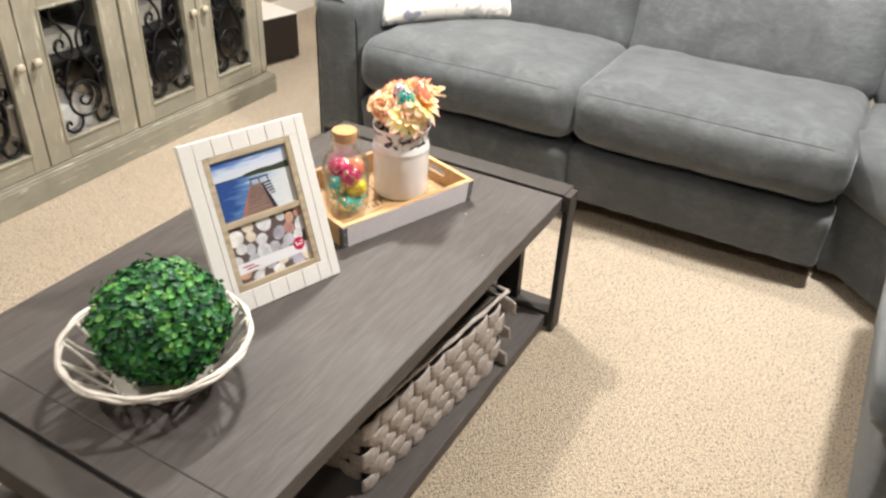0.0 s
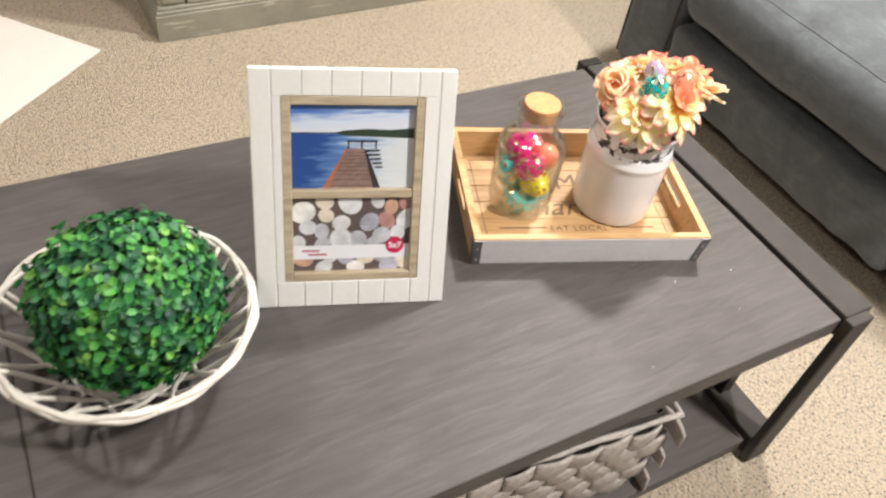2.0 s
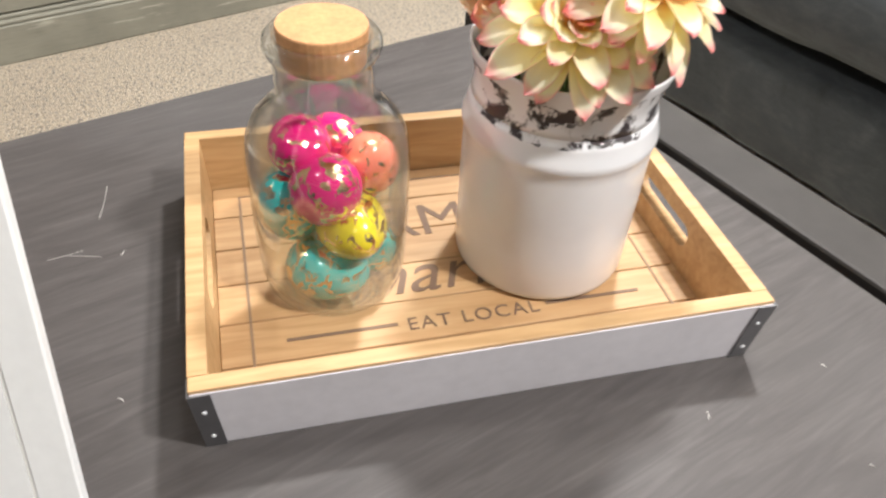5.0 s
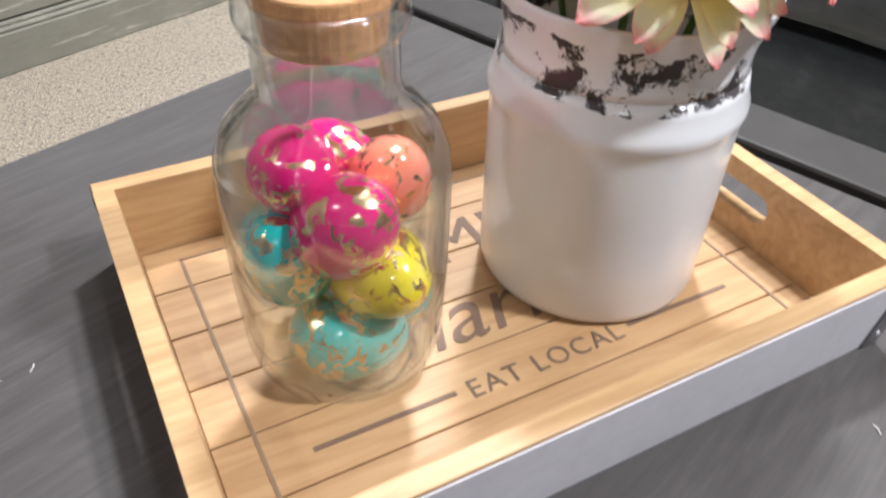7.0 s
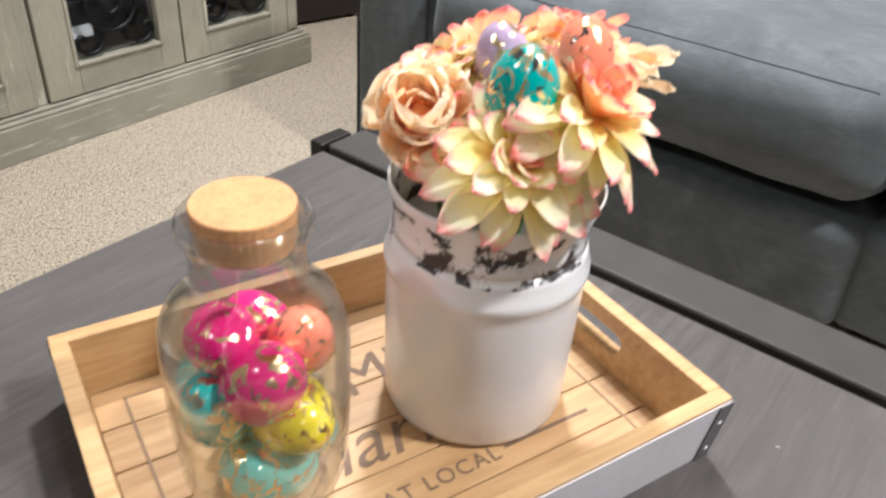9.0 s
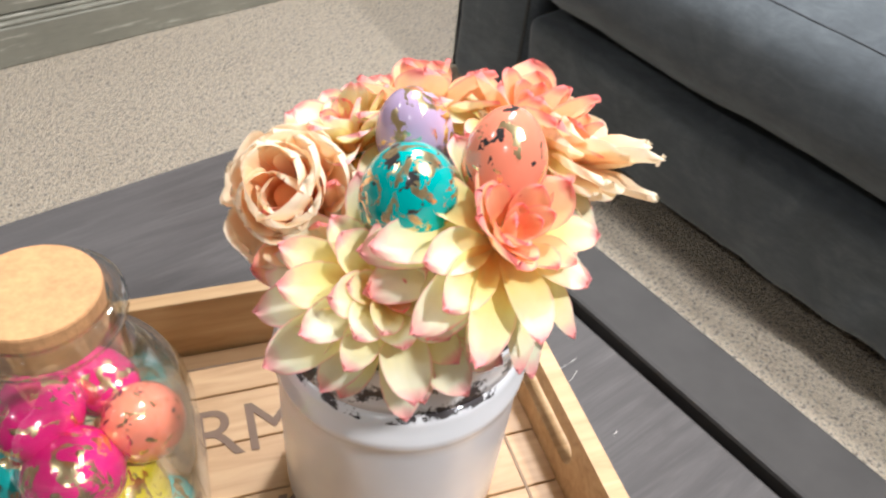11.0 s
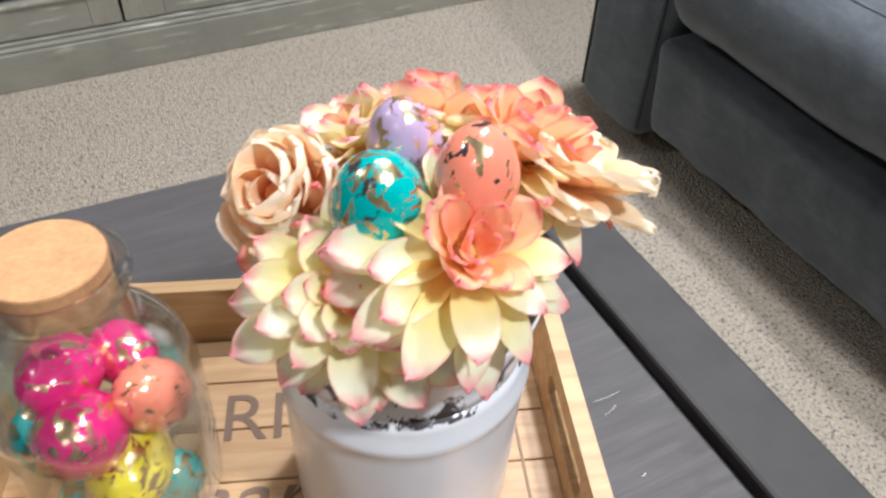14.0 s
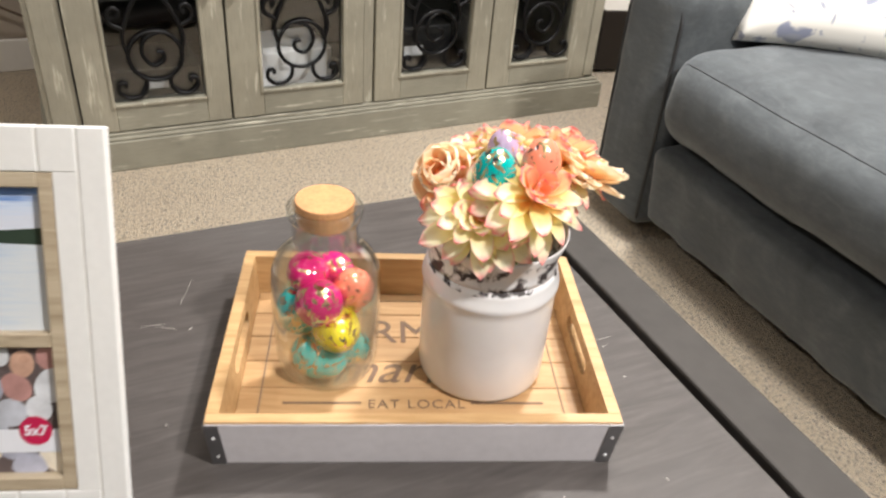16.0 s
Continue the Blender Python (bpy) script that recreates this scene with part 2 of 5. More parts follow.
def seagrass():
    s = Nodes("grey_washed_seagrass", 0.8)
    geo = s.n("ShaderNodeNewGeometry")
    fib = s.noise(s.coords(scale=(12, 60, 60)), 5, 5, 0.7)
    c = s.ramp(fib, [(0.3, (0.24, 0.21, 0.195)), (0.5, (0.45, 0.415, 0.395)), (0.7, (0.62, 0.59, 0.57))])
    s.color(s.mix(s.maths("MULTIPLY", geo.outputs["Random Per Island"], 0.55), c, s.mix(1.0, c, (0.6, 0.56, 0.53), "MULTIPLY")))
    s.bump(fib, 0.6, 0.003)
    return s.m


def photo_sky():
    s = Nodes("photo_sky_print", 0.3)
    tc = s.n("ShaderNodeTexCoord")
    sep = s.n("ShaderNodeSeparateXYZ")
    s.link(tc.outputs["Generated"], sep.inputs[0])
    cloud = s.noise(s.coords("Generated", (1.5, 1, 6)), 2.0, 4)
    f = s.maths("ADD", s.maths("MULTIPLY", sep.outputs["Z"], 0.9), s.maths("MULTIPLY", s.maths("ADD", cloud, -0.5), 0.9))
    f = s.maths("SUBTRACT", f, s.maths("MULTIPLY", sep.outputs["X"], 0.35))
    s.color(s.ramp(f, [(0.0, (0.62, 0.66, 0.76)), (0.3, (0.55, 0.64, 0.80)), (0.5, (0.16, 0.28, 0.58)), (0.75, (0.05, 0.14, 0.48))]))
    return s.m


def photo_water():
    s = Nodes("photo_water_print", 0.3)
    tc = s.n("ShaderNodeTexCoord")
    sep = s.n("ShaderNodeSeparateXYZ")
    s.link(tc.outputs["Generated"], sep.inputs[0])
    wave = s.noise(s.coords("Generated", (1.5, 1, 7)), 2.2, 4)
    f = s.maths("ADD", s.maths("SUBTRACT", sep.outputs["X"], s.maths("MULTIPLY", sep.outputs["Z"], 0.15)), s.maths("MULTIPLY", s.maths("ADD", wave, -0.5), 0.9))
    s.color(s.ramp(f, [(0.1, (0.02, 0.07, 0.27)), (0.35, (0.13, 0.26, 0.52)), (0.6, (0.52, 0.60, 0.70)), (0.85, (0.62, 0.66, 0.70))]))
    return s.m


MAT = {
    "carpet": carpet(),
    "wall": plain("beige_wall_paint", (0.40, 0.35, 0.295), 0.85, vary=0.05, scale=220, bump=0.25),
    "ceiling": plain("white_ceiling_paint", (0.62, 0.61, 0.59), 0.9, vary=0.03, scale=150, bump=0.3),
    "trim": plain("white_trim_paint", (0.72, 0.70, 0.66), 0.4, vary=0.04),
    "table": table_wood(),
    "iron": plain("dark_bronze_metal", (0.024, 0.022, 0.021), 0.45, 0.4, 0.25, 40, 0.15),
    "band": plain("grey_bronze_band", (0.050, 0.046, 0.043), 0.58, 0.0, 0.2, 30, 0.12),
    "black": plain("black_plastic", (0.012, 0.012, 0.013), 0.4),
    "suede": suede(),
    "cord": plain("dark_piping", (0.038, 0.040, 0.043), 0.8),
    "pillow": pillow_cloth(),
    "cabinet": washed_wood("limed_grey_wood", "z", (0.275, 0.258, 0.203)),
    "cabinet_rail": washed_wood("limed_grey_wood_rail", "x", (0.250, 0.240, 0.192)),
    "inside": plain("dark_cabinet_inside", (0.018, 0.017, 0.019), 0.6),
    "knob": plain("aged_ivory_knob", (0.42, 0.38, 0.30), 0.4),
    "scroll": plain("black_wrought_iron", (0.012, 0.012, 0.013), 0.45, 0.7, 0.2, 50, 0.2),
    "tray_floor": light_wood("pine_tray_planks", (0.37, 0.215, 0.095), (0.46, 0.285, 0.137), (0.53, 0.35, 0.18)),
    "tray_side": light_wood("pine_tray_rim", (0.39, 0.235, 0.10), (0.49, 0.31, 0.145), (0.57, 0.38, 0.195)),
    "tray_paint": plain("white_grey_wash", (0.62, 0.60, 0.63), 0.6, vary=0.08, scale=90),
    "ink": plain("brown_print_ink", (0.16, 0.10, 0.065), 0.7),
    "ink_line": plain("brown_line_ink", (0.23, 0.15, 0.09), 0.7),
    "bracket": plain("zinc_bracket", (0.22, 0.22, 0.23), 0.35, 0.8),
    "enamel": enamel(),
    "glass": clear_glass("bottle_glass"),
    "pane": clear_glass("cabinet_pane", 1.0),
    "cork": plain("cork", (0.50, 0.265, 0.115), 0.85, vary=0.25, scale=260, bump=0.4),
    "frame_white": plain("whitewashed_board", (0.72, 0.72, 0.71), 0.55, vary=0.05, scale=120),
    "frame_gap": plain("grey_board_joint", (0.58, 0.57, 0.54), 0.7),
    "frame_wood": light_wood("oak_frame_liner", (0.32, 0.26, 0.18), (0.44, 0.37, 0.27), (0.54, 0.47, 0.36)),
    "wicker": plain("white_painted_willow", (0.66, 0.63, 0.58), 0.55, vary=0.14, scale=110, bump=0.35),
    "leaf": leaf_green(),
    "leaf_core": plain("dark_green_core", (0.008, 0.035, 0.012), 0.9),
    "seagrass": seagrass(),
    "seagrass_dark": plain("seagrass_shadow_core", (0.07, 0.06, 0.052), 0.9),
    "paper": plain("white_board", (0.74, 0.71, 0.66), 0.6, vary=0.03),
    "white": plain("white_plastic", (0.72, 0.72, 0.74), 0.4, vary=0.04),
    "dark_box": plain("espresso_box", (0.016, 0.012, 0.010), 0.45),
    "cable": plain("white_cable", (0.55, 0.53, 0.50), 0.5),
    "cable_dark": plain("brown_cable", (0.10, 0.07, 0.05), 0.5),
    "pink": egg_shell("magenta_egg_shell", (0.66, 0.010, 0.17), 0.555, 0.0),
    "coral": egg_shell("coral_egg_shell", (0.85, 0.25, 0.15), 0.585, 0.60),
    "teal": egg_shell("teal_egg_shell", (0.02, 0.42, 0.40), 0.53, 0.0),
    "turquoise": egg_shell("turquoise_egg_shell", (0.0, 0.38, 0.37), 0.55, 0.57),
    "yellow": egg_shell("yellow_egg_shell", (0.74, 0.62, 0.03), 0.55, 0.0),
    "lilac": egg_shell("lilac_egg_shell", (0.42, 0.31, 0.46), 0.55, 0.585),
    "dahlia": petal_cloth("cream_pink_dahlia_petal", (0.88, 0.54, 0.13), (0.90, 0.81, 0.33), (0.92, 0.90, 0.68), (0.94, 0.32, 0.36)),
    "dahlia_pink": petal_cloth("coral_dahlia_petal", (0.90, 0.55, 0.20), (0.93, 0.36, 0.18), (0.93, 0.55, 0.32), (0.92, 0.20, 0.25)),
    "coral_silk": petal_cloth("coral_yellow_dahlia_petal", (0.88, 0.64, 0.24), (0.93, 0.55, 0.25), (0.93, 0.63, 0.37), (0.92, 0.22, 0.25)),
    "peony": petal_cloth("peach_peony_petal", (0.97, 0.44, 0.18), (0.97, 0.64, 0.34), (0.97, 0.80, 0.55), (0.97, 0.88, 0.70)),
    "cream": petal_cloth("cream_petal", (0.94, 0.52, 0.25), (0.94, 0.69, 0.40), (0.94, 0.78, 0.54), (0.94, 0.84, 0.66)),
    "stem": plain("green_plastic_stem", (0.10, 0.20, 0.05), 0.6),
    "sky_print": photo_sky(),
    "water_print": photo_water(),
    "hill_print": plain("photo_hill_print", (0.03, 0.05, 0.035), 0.3),
    "dock_print": plain("photo_dock_print", (0.25, 0.17, 0.15), 0.3, vary=0.4, scale=180, bump=0),
    "dock_edge": plain("photo_dock_edge", (0.45, 0.14, 0.05), 0.3, vary=0.2, bump=0),
    "rail_print": plain("photo_rail_print", (0.035, 0.03, 0.035), 0.3, bump=0),
    "stone_bed": plain("photo_stone_gap", (0.11, 0.085, 0.085), 0.3, bump=0),
    "badge": plain("red_badge_print", (0.50, 0.012, 0.075), 0.35, vary=0.05, bump=0),
    "label": plain("white_label_print", (0.74, 0.76, 0.82), 0.35, vary=0.02, bump=0),
    "label_ink": plain("label_ink_red", (0.40, 0.03, 0.08), 0.4, bump=0),
    "bulb": None,
}
STONES = [plain("stone_print", c, 0.3, vary=0.35, scale=70, bump=0) for c in ((0.60, 0.62, 0.66), (0.46, 0.48, 0.54), (0.66, 0.60, 0.50), (0.55, 0.34, 0.25), (0.46, 0.25, 0.23), (0.70, 0.70, 0.70), (0.40, 0.41, 0.50), (0.64, 0.66, 0.70))]
for dull in ("band", "iron"):
    MAT[dull].node_tree.nodes["Principled BSDF"].inputs["Specular IOR Level"].default_value = 0.22
glow = Nodes("warm_bulb_glow")
glow.b.inputs["Emission Color"].default_value = (1, 0.88, 0.72, 1)
glow.b.inputs["Emission Strength"].default_value = 6.0
MAT["bulb"] = glow.m

# ---- mesh builders ----


def thing(name, m, label, category, group="", kind=""):
    ob = new(name)
    ob.empty_display_size = 0.05
    ob.matrix_world = m
    return tagged(ob, label, category, group, kind)


def part(name, bm, material, parent=None, label="", smooth=False, at=None):
    """Links a bmesh as one mesh object under a thing or a part."""
    data = bpy.data.meshes.new(name)
    bm.to_mesh(data)
    bm.free()
    data.materials.append(material if not isinstance(material, str) else MAT[material])
    if smooth:
        data.polygons.foreach_set("use_smooth", [True] * len(data.polygons))
    ob = new(name, data)
    ob.parent = parent
    if at is not None:
        ob.matrix_basis = at
    return tagged(ob, label)


mesh_part = part


def shared(name, data, parent, at):
    ob = new(name, data)
    ob.parent = parent
    ob.matrix_basis = at
    return ob


def box(x0, x1, y0, y1, z0, z1, bevel=0.002, seg=2, bm=None):
    own = bmesh.new()
    bmesh.ops.create_cube(own, size=1.0, matrix=Matrix.Translation(((x0 + x1) / 2, (y0 + y1) / 2, (z0 + z1) / 2)) @ Matrix.Diagonal((x1 - x0, y1 - y0, z1 - z0, 1)))
    if bevel:
        bmesh.ops.bevel(own, geom=own.edges[:], offset=bevel, segments=seg, affect="EDGES", profile=0.5)
    if bm is None:
        return own
    data = bpy.data.meshes.new("joined")
    own.to_mesh(data)
    own.free()
    bm.from_mesh(data)
    bpy.data.meshes.remove(data)
    return bm


def cushion(x0, x1, y0, y1, z0, z1, r, puff=(0, 0, 0), cuts=14, wrinkle=0.004, seed=0, folds=0.0):
    """A rounded, slightly swollen box with soft unevenness."""
    bm = bmesh.new()
    bmesh.ops.create_cube(bm, size=2.0)
    bmesh.ops.subdivide_edges(bm, edges=bm.edges[:], cuts=cuts, use_grid_fill=True)
    half = Vector(((x1 - x0) / 2, (y1 - y0) / 2, (z1 - z0) / 2))
    mid = Vector(((x0 + x1) / 2, (y0 + y1) / 2, (z0 + z1) / 2))
    for v in bm.verts:
        p = v.co.copy()
        p = Vector([math.copysign(abs(c) ** 0.8, c) for c in p])
        q = Vector([p[i] * half[i] for i in range(3)])
        inner = Vector([max(-(half[i] - r), min(half[i] - r, q[i])) for i in range(3)])
        d = q - inner
        if d.length > 1e-6:
            q = inner + d.normalized() * r
        for i in range(3):
            a, b = p[(i + 1) % 3], p[(i + 2) % 3]
            if abs(p[i]) > 0.99:
                q[i] += math.copysign(puff[i] * (1 - a * a) * (1 - b * b), p[i])
        w = noise.noise_vector(q * 5.0 + Vector((seed, 0, 0))) + 0.6 * noise.noise_vector(q * 13.0 + Vector((0, seed, 0)))
        if folds:
            w = w + Vector((folds / wrinkle * noise.noise(Vector((seed, q.y * 16, q.z * 3))) * (0.3 + 0.7 * min(1, abs(p.y))), 0, 0))
        v.co = mid + q + w * wrinkle
    return bm


def lathe(profile, n=40, bm=None, closed=False):
    bm = bm or bmesh.new()
    rings = []
    for r, z in profile:
        if r < 1e-6:
            rings.append([bm.verts.new((0, 0, z))])
        else:
            rings.append([bm.verts.new((r * math.cos(2 * math.pi * k / n), r * math.sin(2 * math.pi * k / n), z)) for k in range(n)])
    pairs = list(zip(rings, rings[1:])) + ([(rings[-1], rings[0])] if closed else [])
    for a, b in pairs:
        for k in range(n):
            j = (k + 1) % n
            quad = [a[k % len(a)], a[j % len(a)], b[j % len(b)], b[k % len(b)]]
            seen = []
            for v in quad:
                if v not in seen:
                    seen.append(v)
            if len(seen) > 2:
                bm.faces.new(seen)
    return bm


def tube(points, r, n=6, bm=None, loop=False, flat=1.0):
    """A round strand along points; r is a number or one for each point."""
    bm = bm or bmesh.new()
    pts = [Vector(p) for p in points]
    rs = r if isinstance(r, (list, tuple)) else [r] * len(pts)
    rings = []
    up = Vector((0.13, 0.21, 0.97))
    for i, p in enumerate(pts):
        a = pts[(i - 1) % len(pts)] if loop or i else p
        b = pts[(i + 1) % len(pts)] if loop or i < len(pts) - 1 else p
        d = (b - a).normalized()
        s = d.cross(up)
        s = s.normalized() if s.length > 1e-4 else Vector((1, 0, 0))
        u = s.cross(d)
        rings.append([bm.verts.new(p + rs[i] * (math.cos(2 * math.pi * k / n) * s + flat * math.sin(2 * math.pi * k / n) * u)) for k in range(n)])
    for a, b in list(zip(rings, rings[1:])) + ([(rings[-1], rings[0])] if loop else []):
        for k in range(n):
            bm.faces.new((a[k], a[(k + 1) % n], b[(k + 1) % n], b[k]))
    if not loop:
        bm.faces.new(rings[0][::-1])
        bm.faces.new(rings[-1])
    return bm


def blob(m, n=10, bm=None, taper=0.0):
    """An ellipsoid, or an egg with taper, placed by m."""
    bm = bm or bmesh.new()
    got = bmesh.ops.create_uvsphere(bm, u_segments=n * 2, v_segments=n, radius=1.0)
    for v in got["verts"]:
        k = 1 - taper * v.co.z
        v.co = m @ Vector((v.co.x * k, v.co.y * k, v.co.z))
    return bm


def prism(outline, z0, z1, bm=None):
    """An upright prism over a closed outline of (x, y)."""
    bm = bm or bmesh.new()
    lo = [bm.verts.new((x, y, z0)) for x, y in outline]
    hi = [bm.verts.new((x, y, z1)) for x, y in outline]
    bm.faces.new(lo[::-1])
    bm.faces.new(hi)
    for k in range(len(outline)):
        j = (k + 1) % len(outline)
        bm.faces.new((lo[k], lo[j], hi[j], hi[k]))
    return bm


def words(name, text, size, material, parent, at, bold=0.0, shear=0.0, wide=1.0):
    cu = bpy.data.curves.new(name, "FONT")
    cu.body, cu.size, cu.align_x, cu.align_y, cu.extrude, cu.offset, cu.shear = text, size, "CENTER", "CENTER", 0.0002, bold, shear
    cu.space_character = wide
    cu.materials.append(MAT[material])
    ob = new(name, cu)
    ob.parent = parent
    ob.matrix_basis = at
    return ob

# ---- the room ----
part("floor", box(-3.2, 3.0, -3.4, 2.45, -0.05, 0.0, 0), "carpet", None)
tagged(bpy.data.objects["floor"], "beige cut-pile carpet with darker flecks", "carpet", kind="structure")


def wall(name, *dims):
    tagged(part(name, box(*dims, 0), "wall", None), "beige painted room wall", "wall", kind="structure")


wall("wall_north", -3.2, 3.0, 2.33, 2.45, 0, 2.45)
wall("wall_south", -3.2, 3.0, -3.52, -3.4, 0, 2.45)
wall("wall_east", 3.0, 3.12, -3.52, 2.45, 0, 2.45)
wall("wall_west", -3.32, -3.2, -3.52, 2.45, 0, 2.45)
tagged(part("ceiling", box(-3.32, 3.12, -3.52, 2.45, 2.45, 2.57, 0), "ceiling", None), "white painted ceiling", "ceiling", kind="structure")
tagged(part("baseboard", box(-3.2, 3.0, 2.312, 2.33, 0, 0.11, 0.004), "trim", None), "white painted baseboard along the wall", "baseboard", kind="structure")

# ceiling fixture with three bulbs
fix = thing("ceiling_light", pose(0.68, 0.29, 2.45), "flush ceiling fixture with three warm bulbs", "ceiling light")
part("canopy", lathe([(0, 0), (0.13, 0), (0.13, -0.02), (0.05, -0.05), (0, -0.05)], 32), "trim", fix, smooth=True)
for bx, by in BULBS:
    part("bulb", blob(Matrix.Translation((bx - 0.68, by - 0.29, -0.125)) @ Matrix.Diagonal((0.032, 0.032, 0.04, 1)), 8), "bulb", fix, smooth=True)
    part("arm", tube([(0, 0, -0.03), ((bx - 0.68) * 0.7, (by - 0.29) * 0.7, -0.06), (bx - 0.68, by - 0.29, -0.085)], 0.012, 8), "trim", fix, smooth=True)
# ring and lens for each added fill lamp, out of view
spot = thing("recessed_spot", pose(SPOTS[0][0], SPOTS[0][1], 2.45), "unseen round white ceiling spotlight, added to light the room", "spotlight", "ceiling spots")
part("trim_ring", lathe([(0.075, -0.001), (0.10, -0.001), (0.10, -0.008), (0.075, -0.008)], 32, closed=True), "trim", spot, smooth=True)
part("lens", lathe([(0, -0.0035), (0.074, -0.0035)], 32), "bulb", spot)
for sx, sy, watts in SPOTS[1:]:
    copy_thing(spot, pose(sx, sy, 2.45))

# ---- coffee table ----
TOP = 0.46


def coffee_table():
    t = thing("coffee_table", pose(0, 0, 0), "grey-brown wooden coffee table with dark metal ends and low shelf", "table")
    y0, y1 = -0.397, 0.388
    part("tabletop", box(-0.6002, 0.632, y0, y1, TOP - 0.042, TOP, 0.0025), "table", t)
    part("end_board", box(-0.668, -0.6007, y0, y1, TOP - 0.042, TOP, 0.0025), "table", t)
    part("shelf", box(-0.664, 0.628, y0 + 0.004, y1 - 0.004, 0.022, 0.06, 0.0025), "table", t)
    for xi, xo in ((0.642, 0.711), (-0.679, -0.748)):
        side = 1 if xo > 0 else -1
        xa, xb = sorted((xi, xo))
        part("end_band", box(xa, xb, y0 - 0.002, y1 + 0.002, TOP - 0.05, TOP + 0.004, 0.004), "band", t, "grey metal band across the table end")
        part("floor_bar", box(xa, xb, y0, y1, 0.004, 0.062, 0.004), "band", t)
        for ya, yb in ((y0 - 0.022, y0 - 0.003), (y1 + 0.003, y1 + 0.026)):
            la, lb = sorted((xi - side * 0.008, xi + side * 0.047))
            part("leg", box(la, lb, ya, yb, 0.0, TOP + 0.0055, 0.003), "iron" if ya > 0 else "band", t)
            part("leg_edge", box(min(xi - side * 0.0085, xi - side * 0.0105), max(xi - side * 0.0085, xi - side * 0.0105), ya + 0.002, yb - 0.002, 0.002, TOP - 0.044, 0), "black", t)
        part("centre_post", box(min(xi + side * 0.012, xi + side * 0.044), max(xi + side * 0.012, xi + side * 0.044), -0.285, -0.215, 0.062, TOP - 0.05, 0.002), "iron", t)
        part("dark_joint", box(min(xi - side * 0.009, xi - side * 0.0005), max(xi - side * 0.009, xi - side * 0.0005), y0 + 0.004, y1 - 0.004, TOP - 0.045, TOP - 0.012, 0), "black", t)
    return t


coffee_table()

# ---- woven basket on the shelf ----


def basket():
    length, depth, high, rows, flare = 0.538, 0.36, 0.240, 5, 0.008
    b = thing("storage_basket", pose(-0.182, -0.315, 0.061, 0, 0, -5.6), "grey-washed woven seagrass storage basket on the table shelf", "basket")
    # basket walls and floor, coloured dark to stand for shade between the straps
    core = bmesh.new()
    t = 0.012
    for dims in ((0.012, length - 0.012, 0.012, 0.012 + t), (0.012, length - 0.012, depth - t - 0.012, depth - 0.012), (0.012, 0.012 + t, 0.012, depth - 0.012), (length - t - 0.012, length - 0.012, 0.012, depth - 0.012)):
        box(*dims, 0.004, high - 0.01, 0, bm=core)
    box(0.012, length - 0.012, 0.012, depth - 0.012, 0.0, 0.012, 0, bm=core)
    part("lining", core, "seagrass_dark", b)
    rnd = random.Random(4)
    step = 0.058
    bm = box(-0.0315, 0.0315, -0.004, 0.004, -0.0215, 0.0215, 0.0038, 2)
    bmesh.ops.subdivide_edges(bm, edges=[e for e in bm.edges if abs(e.verts[0].co.x - e.verts[1].co.x) > 0.03], cuts=4)
    for v in bm.verts:  # a flat strap that bows out over its neighbour
        u = v.co.x / 0.0315
        v.co.y -= 0.007 * (1 - u * u)
        v.co.z = v.co.z * (1 - 0.10 * u * u) + 0.10 * v.co.x
    strand = bpy.data.meshes.new("strand")
    bm.to_mesh(strand)
    bm.free()
    strand.materials.append(MAT["seagrass"])
    strand.polygons.foreach_set("use_smooth", [True] * len(strand.polygons))
    for k in range(rows):
        z = 0.021 + k * (high - 0.022) / rows
        grow = flare * k / rows
        runs = [((-grow, -grow), (length + grow, -grow)), ((length + grow, -grow), (length + grow, depth + grow)), ((length + grow, depth + grow), (-grow, depth + grow)), ((-grow, depth + grow), (-grow, -grow))]
        for (ax, ay), (bx, by) in runs:
            d = Vector((bx - ax, by - ay, 0))
            count = max(2, round(d.length / step))
            ang = math.degrees(math.atan2(d.y, d.x))
            for i in range(count):
                p = Vector((ax, ay, z)) + d * ((i + (0.55 if k % 2 else 0.05)) / count)
                lean = (-7 if k % 2 else 5) + rnd.uniform(-5, 5)
                size = rnd.uniform(0.92, 1.1)
                shared("strand", strand, b, Matrix.Translation(p) @ pose(0, 0, 0, 0, 0, ang) @ pose(0, 0, 0, rnd.uniform(-5, 4), lean, rnd.uniform(-2, 7)) @ Matrix.Diagonal((size, size, size, 1)))
    rim = [(-flare, -flare, high), (length + flare, -flare, high), (length + flare, depth + flare, high), (-flare, depth + flare, high)]
    pts = []
    for a, c in zip(rim, rim[1:] + rim[:1]):
        pts += [Vector(a).lerp(Vector(c), k / 14) + Vector((0, 0, 0.003 * math.sin(k * 2.1))) for k in range(14)]
    part("braided_rim", tube(pts, [0.0055 + 0.0015 * math.sin(i * 1.9) for i in range(len(pts))], 8, loop=True), "seagrass", b, smooth=True)


basket()

# ---- serving tray ----
TRAY = pose(0.089, -0.056, TOP + 0.0005, 0, 0, -19.7)
TL, TD, TH = 0.415, 0.295, 0.062


